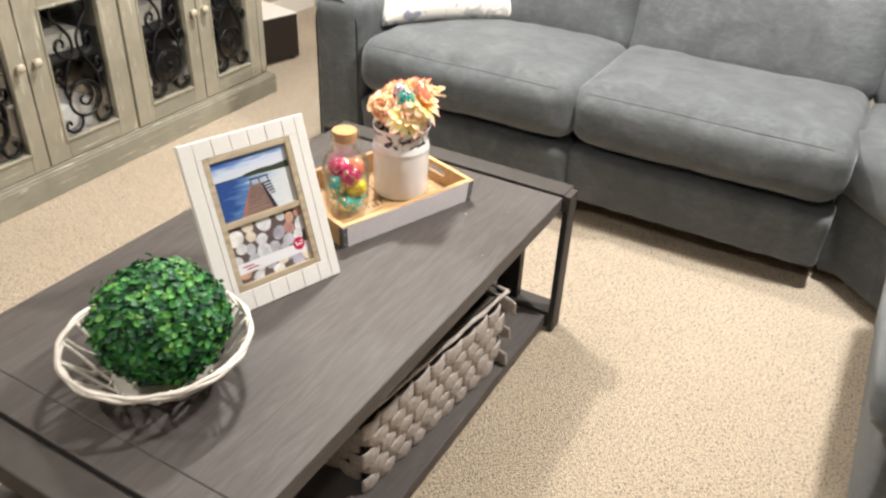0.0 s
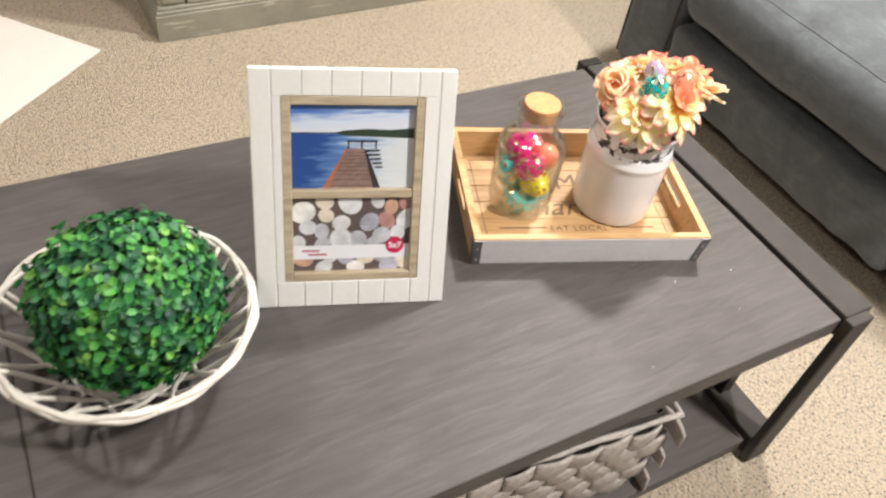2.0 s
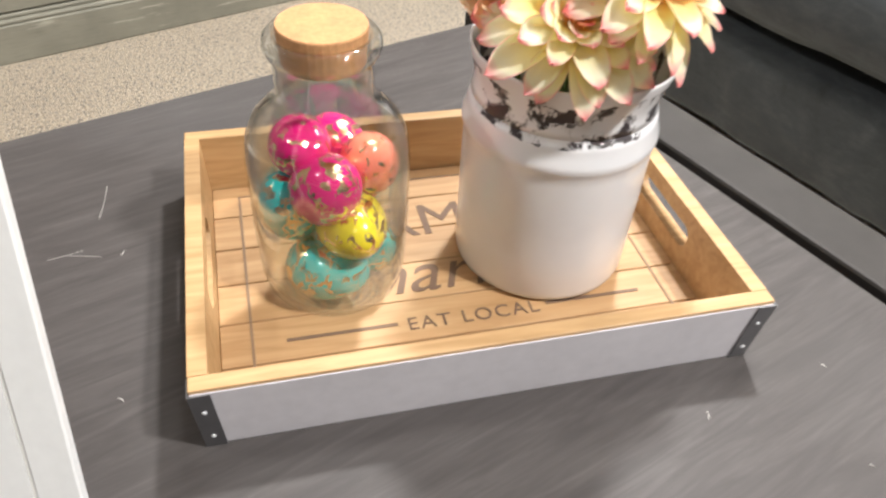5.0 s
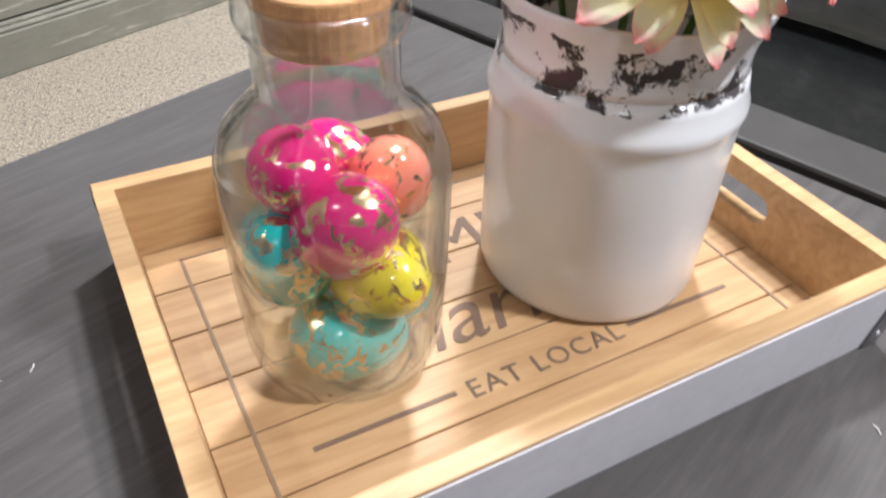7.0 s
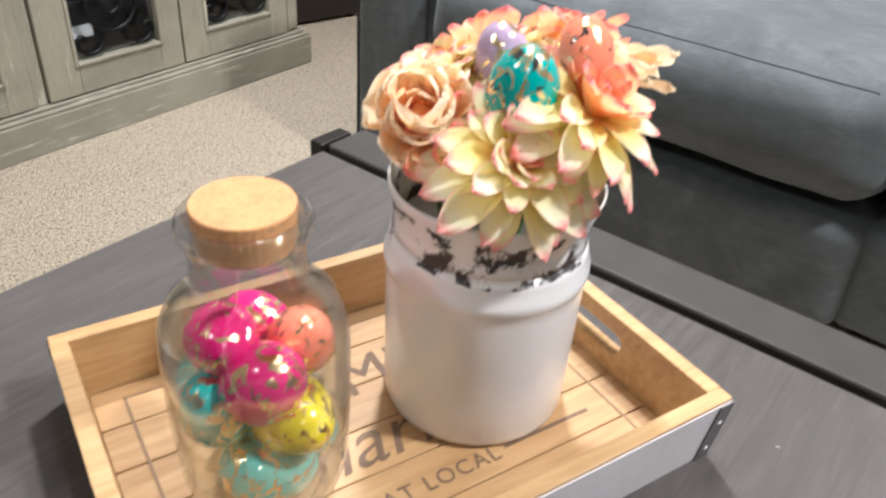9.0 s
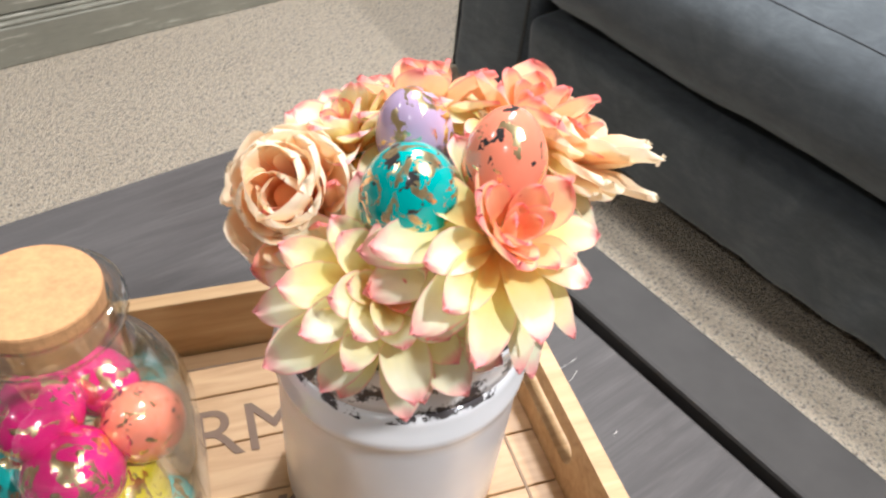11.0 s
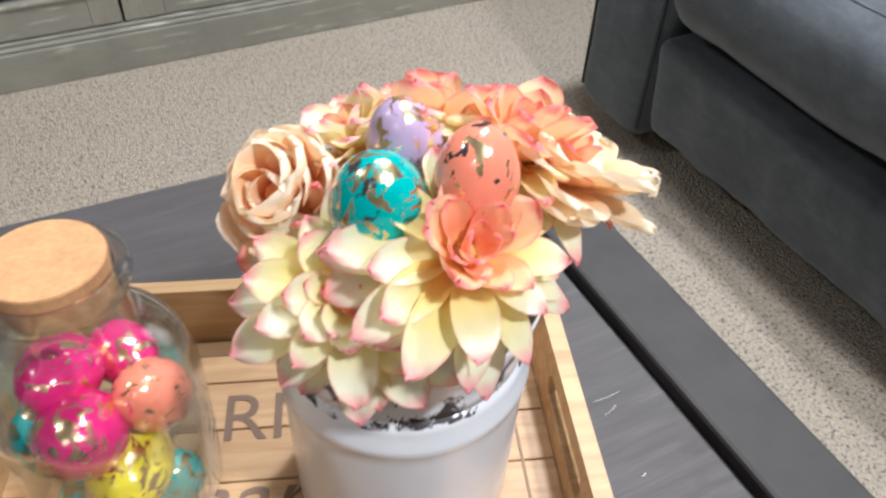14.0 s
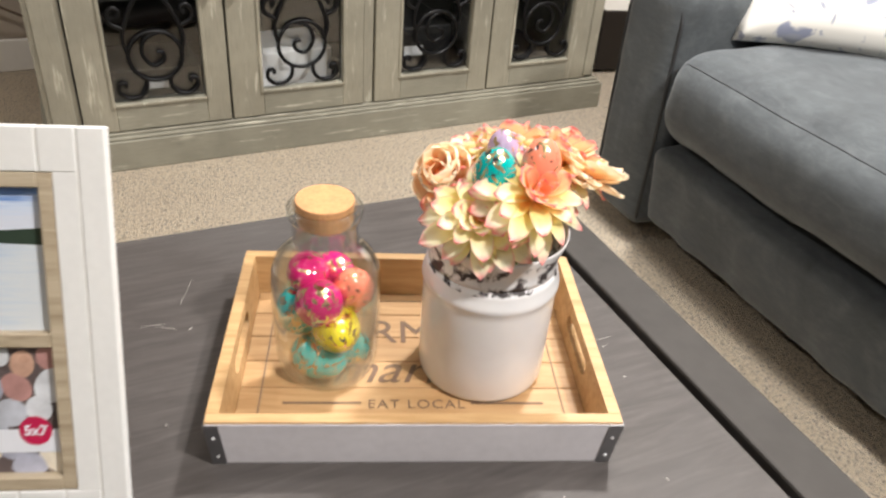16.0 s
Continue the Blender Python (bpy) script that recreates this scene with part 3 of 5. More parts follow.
def tray():
    t = thing("serving_tray", TRAY, "pine serving tray with white sides, printed planks and cut-out handles", "tray")
    wt = 0.0125
    high = TH - 0.0005

    def part(name, bm, material, parent, label="", **more):  # the sides lean outwards
        for v in bm.verts:
            k = 1 - v.co.z / high
            v.co.x += (TL / 2 - v.co.x) * 0.022 * k
            v.co.y += (TD / 2 - v.co.y) * 0.034 * k
        return mesh_part(name, bm, material, parent, label, **more)

    for k in range(6):
        v0, v1 = 0.013 + k * 0.0448, 0.013 + (k + 1) * 0.0448 - 0.0013
        part("plank", box(wt + 0.0003, TL - wt - 0.0003, v0, v1, 0.002, 0.009, 0.0006, 1), "tray_floor", t)
    part("bottom_board", box(0.006, TL - 0.006, 0.006, TD - 0.006, 0.0, 0.0018, 0), "ink_line", t)
    # long sides: painted outside, bare pine inside and on top
    for y0, y1, outer in ((0.0, wt, -1), (TD - wt, TD, 1)):
        part("long_side", box(0.0, TL, y0, y1, 0.0, TH, 0.001), "tray_side", t)
        yo = y0 - 0.0012 if outer < 0 else y1
        part("painted_face", box(0.0008, TL - 0.0008, yo, yo + 0.0012, 0.0004, TH - 0.003, 0), "tray_paint", t, "white-washed outer face")
    # short sides with a rounded slot
    for x0 in (0.0, TL - wt):
        bm = bmesh.new()
        yc, zc, hw, hr = TD / 2, TH * 0.60, 0.039, 0.0102
        y0, y1 = wt, TD - wt
        loop = [(yc + hw * sx + hr * math.cos(a), zc + hr * math.sin(a)) for sx, a0 in ((1, -90), (-1, 90)) for a in [radians(a0 + 18 * i) for i in range(11)]]
        outer = []
        for y, z in loop:
            dy, dz = y - yc, z - zc
            s = min((y1 - yc) / abs(dy) if abs(dy) > 1e-9 else 9e9, ((TH - zc) if dz > 0 else zc) / abs(dz) if abs(dz) > 1e-9 else 9e9)
            outer.append((yc + dy * s, zc + dz * s))
        for c, sgn in ((y1, 1), (y0, -1)):
            for zz in (0, TH):
                i = min(range(len(outer)), key=lambda j: (outer[j][0] - c) ** 2 + (outer[j][1] - zz) ** 2)
                outer[i] = (c, zz)
        rings = [[bm.verts.new((x, y, z)) for y, z in path] for x, path in ((x0, outer), (x0, loop), (x0 + wt, loop), (x0 + wt, outer))]
        for a, c in zip(rings, rings[1:] + rings[:1]):
            for k in range(len(loop)):
                j = (k + 1) % len(loop)
                bm.faces.new((a[k], a[j], c[j], c[k]))
        bmesh.ops.recalc_face_normals(bm, faces=bm.faces[:])
        part("handle_side", bm, "tray_side", t)
    for x, s in ((0.0, 1), (TL, -1)):
        for y, q in ((-0.0014, 1), (TD + 0.0014, -1)):
            bm = box(min(x - s * 0.0012, x + s * 0.013), max(x - s * 0.0012, x + s * 0.013), min(y, y - q * 0.0012), max(y, y - q * 0.0012), 0.0, TH - 0.003, 0)
            box(min(x, x - s * 0.0014), max(x, x - s * 0.0014), min(y, y + q * 0.014), max(y, y + q * 0.014), 0.0, TH - 0.003, 0, bm=bm)
            br = part("corner_bracket", bm, "bracket", t, "grey metal corner bracket")
            for z in (0.012, 0.04):
                part("screw", blob(Matrix.Translation((x + s * 0.006, y - q * 0.001, z)) @ Matrix.Diagonal((0.002, 0.0012, 0.002, 1)), 4), "white", br)
    # print on the planks
    zf = 0.0094
    words("printed_word", "FARMERS", 0.0595, "ink", t, pose(TL / 2 + 0.002, 0.198, zf), 0.0, 0, 1.0)
    words("printed_word", "market", 0.066, "ink", t, pose(TL / 2 + 0.002, 0.131, zf), 0.0, 0.35)
    words("printed_word", "EAT LOCAL", 0.0186, "ink", t, pose(0.211, 0.0765, zf), 0.0, 0, 1.15)
    for a, b in ((0.062, 0.149), (0.273, 0.356)):
        part("printed_bar", box(a, b, 0.0752, 0.0784, zf - 0.0003, zf + 0.0002, 0), "ink", t)
    for x in (0.0355, 0.377):
        part("printed_line", box(x, x + 0.0022, 0.031, 0.2655, zf - 0.0003, zf + 0.0002, 0), "ink_line", t)
    part("printed_line", box(0.0355, 0.379, 0.264, 0.2655, zf - 0.0003, zf + 0.0002, 0), "ink_line", t)


tray()
FLOOR = TOP + 0.0097


# ---- corked bottle with eggs ----
BX, BY = 0.2405, 0.041


def bottle():
    b = thing("glass_bottle", pose(BX, BY, FLOOR), "clear glass apothecary bottle with a cork stopper, filled with eggs", "bottle")
    outer = [(0.0, 0.0), (0.036, 0.0), (0.043, 0.002), (0.0475, 0.008), (0.050, 0.02), (0.052, 0.06), (0.0525, 0.115), (0.051, 0.13), (0.046, 0.143), (0.037, 0.153), (0.0315, 0.159), (0.0300, 0.165), (0.0300, 0.184), (0.0305, 0.188), (0.0335, 0.191), (0.0348, 0.195), (0.0345, 0.200), (0.0318, 0.2035)]
    inner = [(0.0288, 0.2035), (0.0276, 0.199), (0.0275, 0.165), (0.0295, 0.158), (0.0355, 0.1505), (0.044, 0.141), (0.0488, 0.129), (0.0503, 0.115), (0.0498, 0.06), (0.0478, 0.02), (0.045, 0.010), (0.040, 0.006), (0.0, 0.009)]
    ob = part("glass_body", lathe([(r * 1.125, z * 1.062) for r, z in outer + inner], 56), "glass", b, smooth=True)
    ob.visible_shadow = False
    part("cork", lathe([(r * 1.06, z * 1.083) for r, z in ((0, 0.180), (0.0262, 0.180), (0.0266, 0.182), (0.0282, 0.199), (0.0284, 0.2035), (0.0279, 0.2046), (0, 0.2050))], 40), "cork", b, "light cork stopper", smooth=False)


bottle()


def egg(material, x, y, z, rx, ry, rz, long, label, group=""):
    wide = long * 0.79
    bm = blob(Matrix.Diagonal((wide / 2, wide / 2, long / 2, 1)), 16, taper=0.12)
    ob = part("decorative_egg", bm, material, None, smooth=True, at=pose(x, y, z, rx, ry, rz))
    return tagged(ob, label, "egg", group)


# eggs in the bottle, by steps from its axis
INSIDE = [
    ("pink", -0.0175, 0.0100, 0.127, 66, 24, -35, 0.058, "glossy magenta egg with gold leaf"),
    ("pink", -0.0140, -0.0230, 0.110, 30, 34, -45, 0.066, "glossy magenta egg with gold leaf"),
    ("coral", 0.0270, -0.0120, 0.112, 30, -16, -5, 0.057, "coral egg with gold flecks"),
    ("pink", 0.0180, 0.0240, 0.114, 80, 10, 25, 0.050, "glossy magenta egg with gold leaf"),
    ("teal", -0.0320, 0.0030, 0.085, 12, -14, -45, 0.058, "teal egg with gold leaf"),
    ("yellow", 0.0030, -0.0280, 0.073, 52, 66, -45, 0.066, "yellow egg with gold leaf"),
    ("coral", 0.0260, 0.0120, 0.078, 60, 20, 35, 0.050, "coral egg with gold flecks"),
    ("teal", -0.0150, -0.0210, 0.034, 90, 0, 48, 0.066, "teal egg with gold leaf"),
    ("teal", 0.0255, -0.0210, 0.037, 15, 15, -45, 0.046, "turquoise egg with gold leaf"),
    ("teal", 0.0060, 0.0260, 0.037, 80, 10, -15, 0.054, "teal egg with gold leaf"),
]
for mat, dx, dy, z, rx, ry, rz, long, lab in INSIDE:
    egg(mat, BX + dx, BY + dy, FLOOR + z, rx, ry, rz, long, lab + " inside the bottle", "eggs in the bottle")

# ---- enamel pitcher with silk flowers ----
PX, PY = 0.4105, -0.0140
CAN = 1.045


def milk_can():
    p = thing("milk_can_vase", pose(PX, PY, FLOOR) @ Matrix.Diagonal((CAN, CAN, CAN, 1)), "white enamel milk-can vase with chipped dark flakes round its shoulder", "vase")
    lower = [(0.0, 0.0), (0.0645, 0.0), (0.0675, 0.003), (0.069, 0.008), (0.0695, 0.042), (0.070, 0.08), (0.0702, 0.112), (0.0702, 0.118), (0.0712, 0.1215), (0.0722, 0.125), (0.0718, 0.129), (0.0702, 0.1325), (0.0690, 0.139), (0.0672, 0.148)]
    inside = [(0.0655, 0.147), (0.0675, 0.138), (0.0685, 0.12), (0.0675, 0.04), (0.066, 0.012), (0.0, 0.008)]
    body = part("can_body", lathe(lower + inside, 64), "enamel", p, smooth=True)
    neck = [(0.0672, 0.1481), (0.0664, 0.153), (0.0664, 0.158), (0.0674, 0.165), (0.0694, 0.172), (0.0714, 0.179), (0.0722, 0.183), (0.0722, 0.1846), (0.0714, 0.1853), (0.0702, 0.1842), (0.0676, 0.172), (0.0660, 0.164), (0.0648, 0.158), (0.0655, 0.1475)]
    flare = lathe(neck, 64, closed=True)
    for v in flare.verts:  # the rim is bent a little to one side
        lean = max(0.0, v.co.z - 0.150) * 0.05
        v.co.x += lean * 0.8
        v.co.y -= lean * 0.6
    part("flared_neck", flare, "enamel", p, smooth=True)


milk_can()


def petal_mesh(name, material, long, wide, cup, curl, tip=1.0, notch=0.0, n=9, m=6):
    """A cupped petal along +y from its root; +z is its inner side."""
    bm = bmesh.new()
    uv = bm.loops.layers.uv.new("UVMap")
    grid, along = [], []
    for i in range(n + 1):
        s = math.sin(math.pi / 2 * i / n) if i > n // 3 else i / n * 1.5
        s = min(1.0, s)
        body = 0.20 + 0.80 * math.sin(math.pi / 2 * min(1.0, s / 0.62))
        end = max(0.0, 1 - max(0.0, (s - 0.62) / 0.38) ** 2) ** (0.56 if tip < 1.4 else 0.5)  # pointed or round
        w = wide * body * max(0.03, end)
        row = []
        for j in range(m + 1):
            c = 2 * j / m - 1
            y = long * s * (1 - notch * s ** 6 * (0.5 + 0.5 * math.cos(c * 12)) - 0.02 * c * c * s)
            z = cup * (c * c) * w * 0.5 * math.sin(math.pi * min(1, 0.15 + s * 0.75)) + curl * s * s * long
            wave = 0.06 * wide * math.sin(c * 5 + s * 4) * s + 0.04 * wide * math.sin(c * 11 - s * 3) * s * s
            row.append(bm.verts.new((c * w / 2, y * math.cos(curl * s * 0.5), z + wave)))
        grid.append(row)
        along.append(s)
    for i in range(n):
        for j in range(m):
            f = bm.faces.new((grid[i][j], grid[i][j + 1], grid[i + 1][j + 1], grid[i + 1][j]))
            for lp, (a, b) in zip(f.loops, ((j, i), (j + 1, i), (j + 1, i + 1), (j, i + 1))):
                lp[uv].uv = (a / m, along[b])
            f.smooth = True
    data = bpy.data.meshes.new(name)
    bm.to_mesh(data)
    bm.free()
    data.materials.append(MAT[material])
    return data


def flower(name, label, eye, facing, rings, seed, heart="dahlia_pink", wild=1.0):
    """Petals in rings round a heart. facing: the way that it looks. rings: (petal mesh, count, lift in degrees, root radius, height)."""
    rnd = random.Random(seed)
    turn = Vector(facing).normalized().to_track_quat("Z", "Y").to_matrix().to_4x4()
    f = thing(name, Matrix.Translation(eye) @ turn, label, "flower", "silk flowers in the vase")
    base = Vector((PX, PY, FLOOR + 0.02))
    inv = (Matrix.Translation(eye) @ turn).inverted()
    foot = inv @ base
    part("stem", tube([(0, 0, -0.004), (0, 0, -0.02), foot.lerp(Vector((0, 0, -0.02)), 0.4), foot], 0.0022, 6), "stem", f, smooth=True)
    part("heart", blob(Matrix.Translation((0, 0, 0.0)) @ Matrix.Diagonal((0.007, 0.007, 0.006, 1)), 6), heart, f, smooth=True)
    for data, count, lift, root, height in rings:
        start = rnd.uniform(0, 360)
        for k in range(count):
            a = start + 360 * k / count + rnd.uniform(-12, 12)
            up = lift + wild * rnd.uniform(-11, 11)
            size = rnd.uniform(0.88, 1.12)
            m = pose(0, 0, height, 0, 0, a) @ pose(0, root, 0, up, 0, 0) @ pose(0, 0, 0, 0, wild * rnd.uniform(-10, 10), wild * rnd.uniform(-8, 8)) @ Matrix.Diagonal((size, size, size, 1))
            shared("petal", data, f, m)
    return f


P_OUT = petal_mesh("dahlia_petal_outer", "dahlia", 0.053, 0.0215, 0.40, -0.24, 1.3, 0.03)
P_BIG = petal_mesh("dahlia_petal_long", "dahlia", 0.043, 0.020, 0.45, -0.12, 1.3, 0.03)
P_MID = petal_mesh("dahlia_petal", "dahlia", 0.031, 0.020, 0.40, 0.02, 1.3)
P_SML = petal_mesh("dahlia_petal_small", "dahlia", 0.024, 0.015, 0.55, 0.12, 1.3)
P_TIN = petal_mesh("dahlia_petal_tiny", "dahlia_pink", 0.017, 0.011, 0.6, 0.20, 1.3)
K_BIG = petal_mesh("coral_petal_long", "coral_silk", 0.041, 0.025, 0.35, 0.0, 1.3)
K_MID = petal_mesh("coral_petal", "coral_silk", 0.032, 0.021, 0.45, 0.10, 1.3)
K_SML = petal_mesh("coral_petal_small", "dahlia_pink", 0.024, 0.015, 0.6, 0.15, 1.3)
O_OUT = petal_mesh("peony_petal_outer", "peony", 0.033, 0.039, 0.75, 0.30, 1.5, 0.05)
O_BIG = petal_mesh("peony_petal_large", "peony", 0.029, 0.035, 0.85, 0.30, 1.5, 0.05)
O_MID = petal_mesh("peony_petal", "peony", 0.025, 0.030, 0.95, 0.28, 1.5, 0.05)
O_SML = petal_mesh("peony_petal_small", "peony", 0.020, 0.022, 0.5, 0.45, 1.5, 0.03)
C_BIG = petal_mesh("cream_petal_large", "cream", 0.047, 0.036, 0.22, 0.06, 1.5, 0.12)
C_MID = petal_mesh("cream_petal_mid", "cream", 0.038, 0.030, 0.30, 0.10, 1.5, 0.12)

DAHLIA = [(P_OUT, 11, -5, 0.006, -0.006), (P_OUT, 10, 8, 0.006, -0.003), (P_BIG, 9, 20, 0.005, 0.0), (P_MID, 8, 40, 0.005, 0.001), (P_SML, 5, 52, 0.004, 0.002), (P_TIN, 4, 62, 0.003, 0.003)]
CORAL = [(P_OUT, 9, 2, 0.006, -0.006), (P_BIG, 8, 24, 0.006, -0.003), (K_BIG, 6, 44, 0.006, 0.0), (K_MID, 6, 58, 0.005, 0.001), (K_SML, 4, 64, 0.004, 0.003), (P_TIN, 3, 70, 0.003, 0.004)]
MIXED = [(P_OUT, 11, -5, 0.006, -0.006), (P_OUT, 10, 8, 0.006, -0.003), (P_BIG, 9, 20, 0.006, 0.0), (K_MID, 8, 38, 0.005, 0.001), (K_SML, 5, 50, 0.004, 0.003), (P_TIN, 4, 62, 0.003, 0.004)]
PEONY = [(O_OUT, 5, -6, 0.004, -0.014), (O_OUT, 5, 14, 0.006, -0.014), (O_BIG, 5, 32, 0.007, -0.012), (O_BIG, 4, 48, 0.008, -0.010), (O_MID, 5, 52, 0.009, -0.008), (O_SML, 4, 60, 0.007, -0.006)]
CREAM = [(C_BIG, 7, 2, 0.006, -0.005), (C_BIG, 7, 16, 0.005, -0.002), (C_MID, 6, 32, 0.004, 0.0), (K_SML, 5, 50, 0.003, 0.002)]

flower("silk_peony", "peach silk peony with ruffled petals in the vase", (0.353, 0.008, 0.720), (-0.60, -0.40, 0.69), PEONY, 3, "peony", 1.6)
flower("silk_dahlia", "cream and yellow silk dahlia with pink-edged petals", (0.366, -0.058, 0.705), (-0.30, -0.54, 0.79), DAHLIA, 5)
flower("silk_dahlia", "coral silk dahlia half hidden under the peony", (0.370, -0.012, 0.694), (-0.70, -0.45, 0.55), CORAL[2:], 21)
flower("silk_dahlia", "coral and yellow silk dahlia with pink-edged petals", (0.410, -0.077, 0.731), (0.10, -0.48, 0.87), MIXED, 7)
flower("silk_dahlia", "coral and cream silk dahlia beside the eggs", (0.462, -0.030, 0.738), (0.25, 0.05, 0.96), CORAL, 8)
flower("silk_dahlia", "cream silk dahlia with pink-edged petals behind the eggs", (0.398, 0.022, 0.726), (-0.25, 0.35, 0.9), CORAL[:2] + DAHLIA[3:], 9)
flower("silk_daisy", "peach-cream silk flower with broad notched petals", (0.481, -0.044, 0.729), (0.40, 0.06, 0.91), CREAM, 11, "cream")
flower("silk_dahlia", "cream silk dahlia with pink-edged petals above the rim", (0.436, 0.012, 0.732), (0.15, 0.45, 0.88), CORAL[:4], 15)

PICKS = [("turquoise", 0.385, -0.043, 0.742, 10, -6, 0, 0.057, "gold-flecked turquoise egg with dark specks"), ("lilac", 0.413, -0.008, 0.745, -8, -6, 40, 0.048, "gold-flecked lilac egg with dark specks"), ("coral", 0.425, -0.058, 0.757, 8, 8, 90, 0.048, "coral egg with dark specks")]
for mat, x, y, z, rx, ry, rz, long, lab in PICKS:
    e = egg(mat, x, y, z, rx, ry, rz, long, lab + " among the flowers", "eggs among the flowers")
    low = Vector((PX + (x - PX) * 0.3, PY + (y - PY) * 0.3, FLOOR + 0.03))
    part("pick", tube([(0, 0, -0.024), e.matrix_basis.inverted() @ low], 0.0016, 6), "stem", e, "green wire pick")

# lint, crumbs and pale scratches on the tabletop
rnd = random.Random(21)
lint = bmesh.new()
for x, y in [(0.105, 0.165), (0.057, 0.0135), (0.408, -0.218), (0.256, -0.347), (0.5235, -0.233), (0.57, -0.088), (0.474, -0.308)]:
    a = rnd.uniform(0, 3.1)
    n = rnd.uniform(0.0012, 0.004)
    tube([(x - n * math.cos(a), y - n * math.sin(a), TOP + 0.0006), (x, y, TOP + 0.0011), (x + n * math.cos(a + 0.5), y + n * math.sin(a + 0.5), TOP + 0.0006)], 0.00028, 5, lint)
# scratches in the wood, laid on as hair-thin pale tubes
for x0, y0, x1, y1 in [(0.1, 0.22, 0.1205, 0.265), (0.049, 0.187, 0.077, 0.185), (0.065, 0.184, 0.088, 0.169), (0.574, -0.018, 0.597, -0.018), (0.574, -0.032, 0.587, -0.028)]:
    tube([(x0, y0, TOP + 0.0004), ((x0 + x1) / 2 + 0.0008, (y0 + y1) / 2 - 0.0006, TOP + 0.0005), (x1, y1, TOP + 0.0004)], 0.00014, 5, lint)
tagged(part("lint", lint, "paper", None), "white lint specks, threads and fine scratches scattered on the tabletop", "lint", kind="stuff")

# ---- picture frame ----
def picture_frame():
    w, h, d = 0.2685, 0.3455, 0.016
    # lower front edge runs from its own left to right; it leans back on an easel
    place = Matrix.Translation((-0.261, -0.017, TOP + 0.001)) @ pose(0, 0, 0, 0, 0, -18.6) @ pose(0, 0, 0, -20.1, 0, 0) @ Matrix.Diagonal((1.064, 1.064, 1.064, 1))
    f = thing("picture_frame", place, "white board picture frame with two photo openings, leaning on an easel", "picture frame")
    left, right, low, high = 0.0395, w - 0.0400, 0.040, h - 0.0350
    part("backing", box(0.003, w - 0.003, d - 0.004, d - 0.001, 0.003, h - 0.003, 0), "black", f)
    core = bmesh.new()
    for dims in ((0.001, left, 0.001, h - 0.001), (right, w - 0.001, 0.001, h - 0.001), (left, right, 0.001, low), (left, right, high, h - 0.001)):
        box(dims[0], dims[1], 0.0012, d - 0.005, dims[2], dims[3], 0, bm=core)
    part("joint_board", core, "frame_gap", f)
    cuts = [0.0, 0.028, 0.066, 0.104, 0.142, 0.180, 0.218, 0.247, w]
    g = 0.0007
    for a, b in zip(cuts, cuts[1:]):
        a, b = a + (g if a else 0), b - (g if b < w else 0)
        if b <= left or a >= right:
            part("board", box(a, b, 0.0, 0.0115, 0.0, h, 0.001, 1), "frame_white", f)
        else:
            for z0, z1 in ((0.0, low), (high, h)):
                part("board", box(a, b, 0.0, 0.0115, z0, z1, 0.001, 1), "frame_white", f)
            if a < left:
                part("board", box(a, left, 0.0, 0.0115, low, high, 0.0, 1), "frame_white", f)
            if b > right:
                part("board", box(right, b, 0.0, 0.0115, low, high, 0.0, 1), "frame_white", f)
    t = 0.0125
    mid = 0.167
    for n, dims in (("liner", (left, left + t, low, high)), ("liner", (right - t, right, low, high)), ("liner", (left + t, right - t, low, low + t)), ("liner", (left + t, right - t, high - t, high)), ("crossbar", (left + t, right - t, mid, mid + 0.0125))):
        part(n, box(dims[0], dims[1], 0.0008 if n == "liner" else 0.002, 0.0118, dims[2], dims[3], 0.0012, 1), "frame_wood", f)
    x0, x1 = left + t, right - t
    yb = 0.0105
    # upper print: a jetty on a lake
    z0, z1 = mid + 0.0125, high - t
    zh = z0 + (z1 - z0) * 0.66
    pic = part("lake_photo", box(x0, x1, yb, yb + 0.0005, zh, z1, 0), "sky_print", f, "photo of a jetty on a blue lake")
    part("water", box(x0, x1, yb, yb + 0.0005, z0, zh, 0), "water_print", pic)

    def flat(name, pts, mat, lift):
        bm = bmesh.new()
        bm.faces.new([bm.verts.new((x0 + (x1 - x0) * a, yb - lift, z0 + (z1 - z0) * b)) for a, b in pts])
        part(name, bm, mat, pic)

    flat("shore", [(0.0, 0.66), (0.36, 0.655), (0.45, 0.63), (1.0, 0.60), (1.0, 0.72), (0.8, 0.70), (0.6, 0.71), (0.42, 0.69), (0.36, 0.668), (0.0, 0.67)], "hill_print", 0.0003)
    flat("jetty", [(0.28, 0.0), (0.72, 0.0), (0.595, 0.48), (0.455, 0.48)], "dock_print", 0.0005)
    flat("jetty_side", [(0.25, 0.0), (0.285, 0.0), (0.458, 0.48), (0.445, 0.48)], "dock_edge", 0.0007)
    flat("jetty_side", [(0.67, 0.0), (0.73, 0.0), (0.605, 0.47), (0.59, 0.47)], "rail_print", 0.0007)
    for k in range(9):
        b = 0.03 + 0.44 * (k / 9) ** 0.8
        half = 0.20 - 0.125 * b / 0.48
        flat("plank_line", [(0.51 - half, b), (0.51 + half, b), (0.51 + half, b + 0.006), (0.51 - half, b + 0.006)], "rail_print", 0.0009)
    for a in (0.455, 0.565, 0.68):
        flat("rail_post", [(a, 0.48), (a + 0.012, 0.48), (a + 0.012, 0.575), (a, 0.575)], "rail_print", 0.0009)
    flat("rail", [(0.45, 0.56), (0.70, 0.555), (0.70, 0.575), (0.45, 0.58)], "rail_print", 0.001)
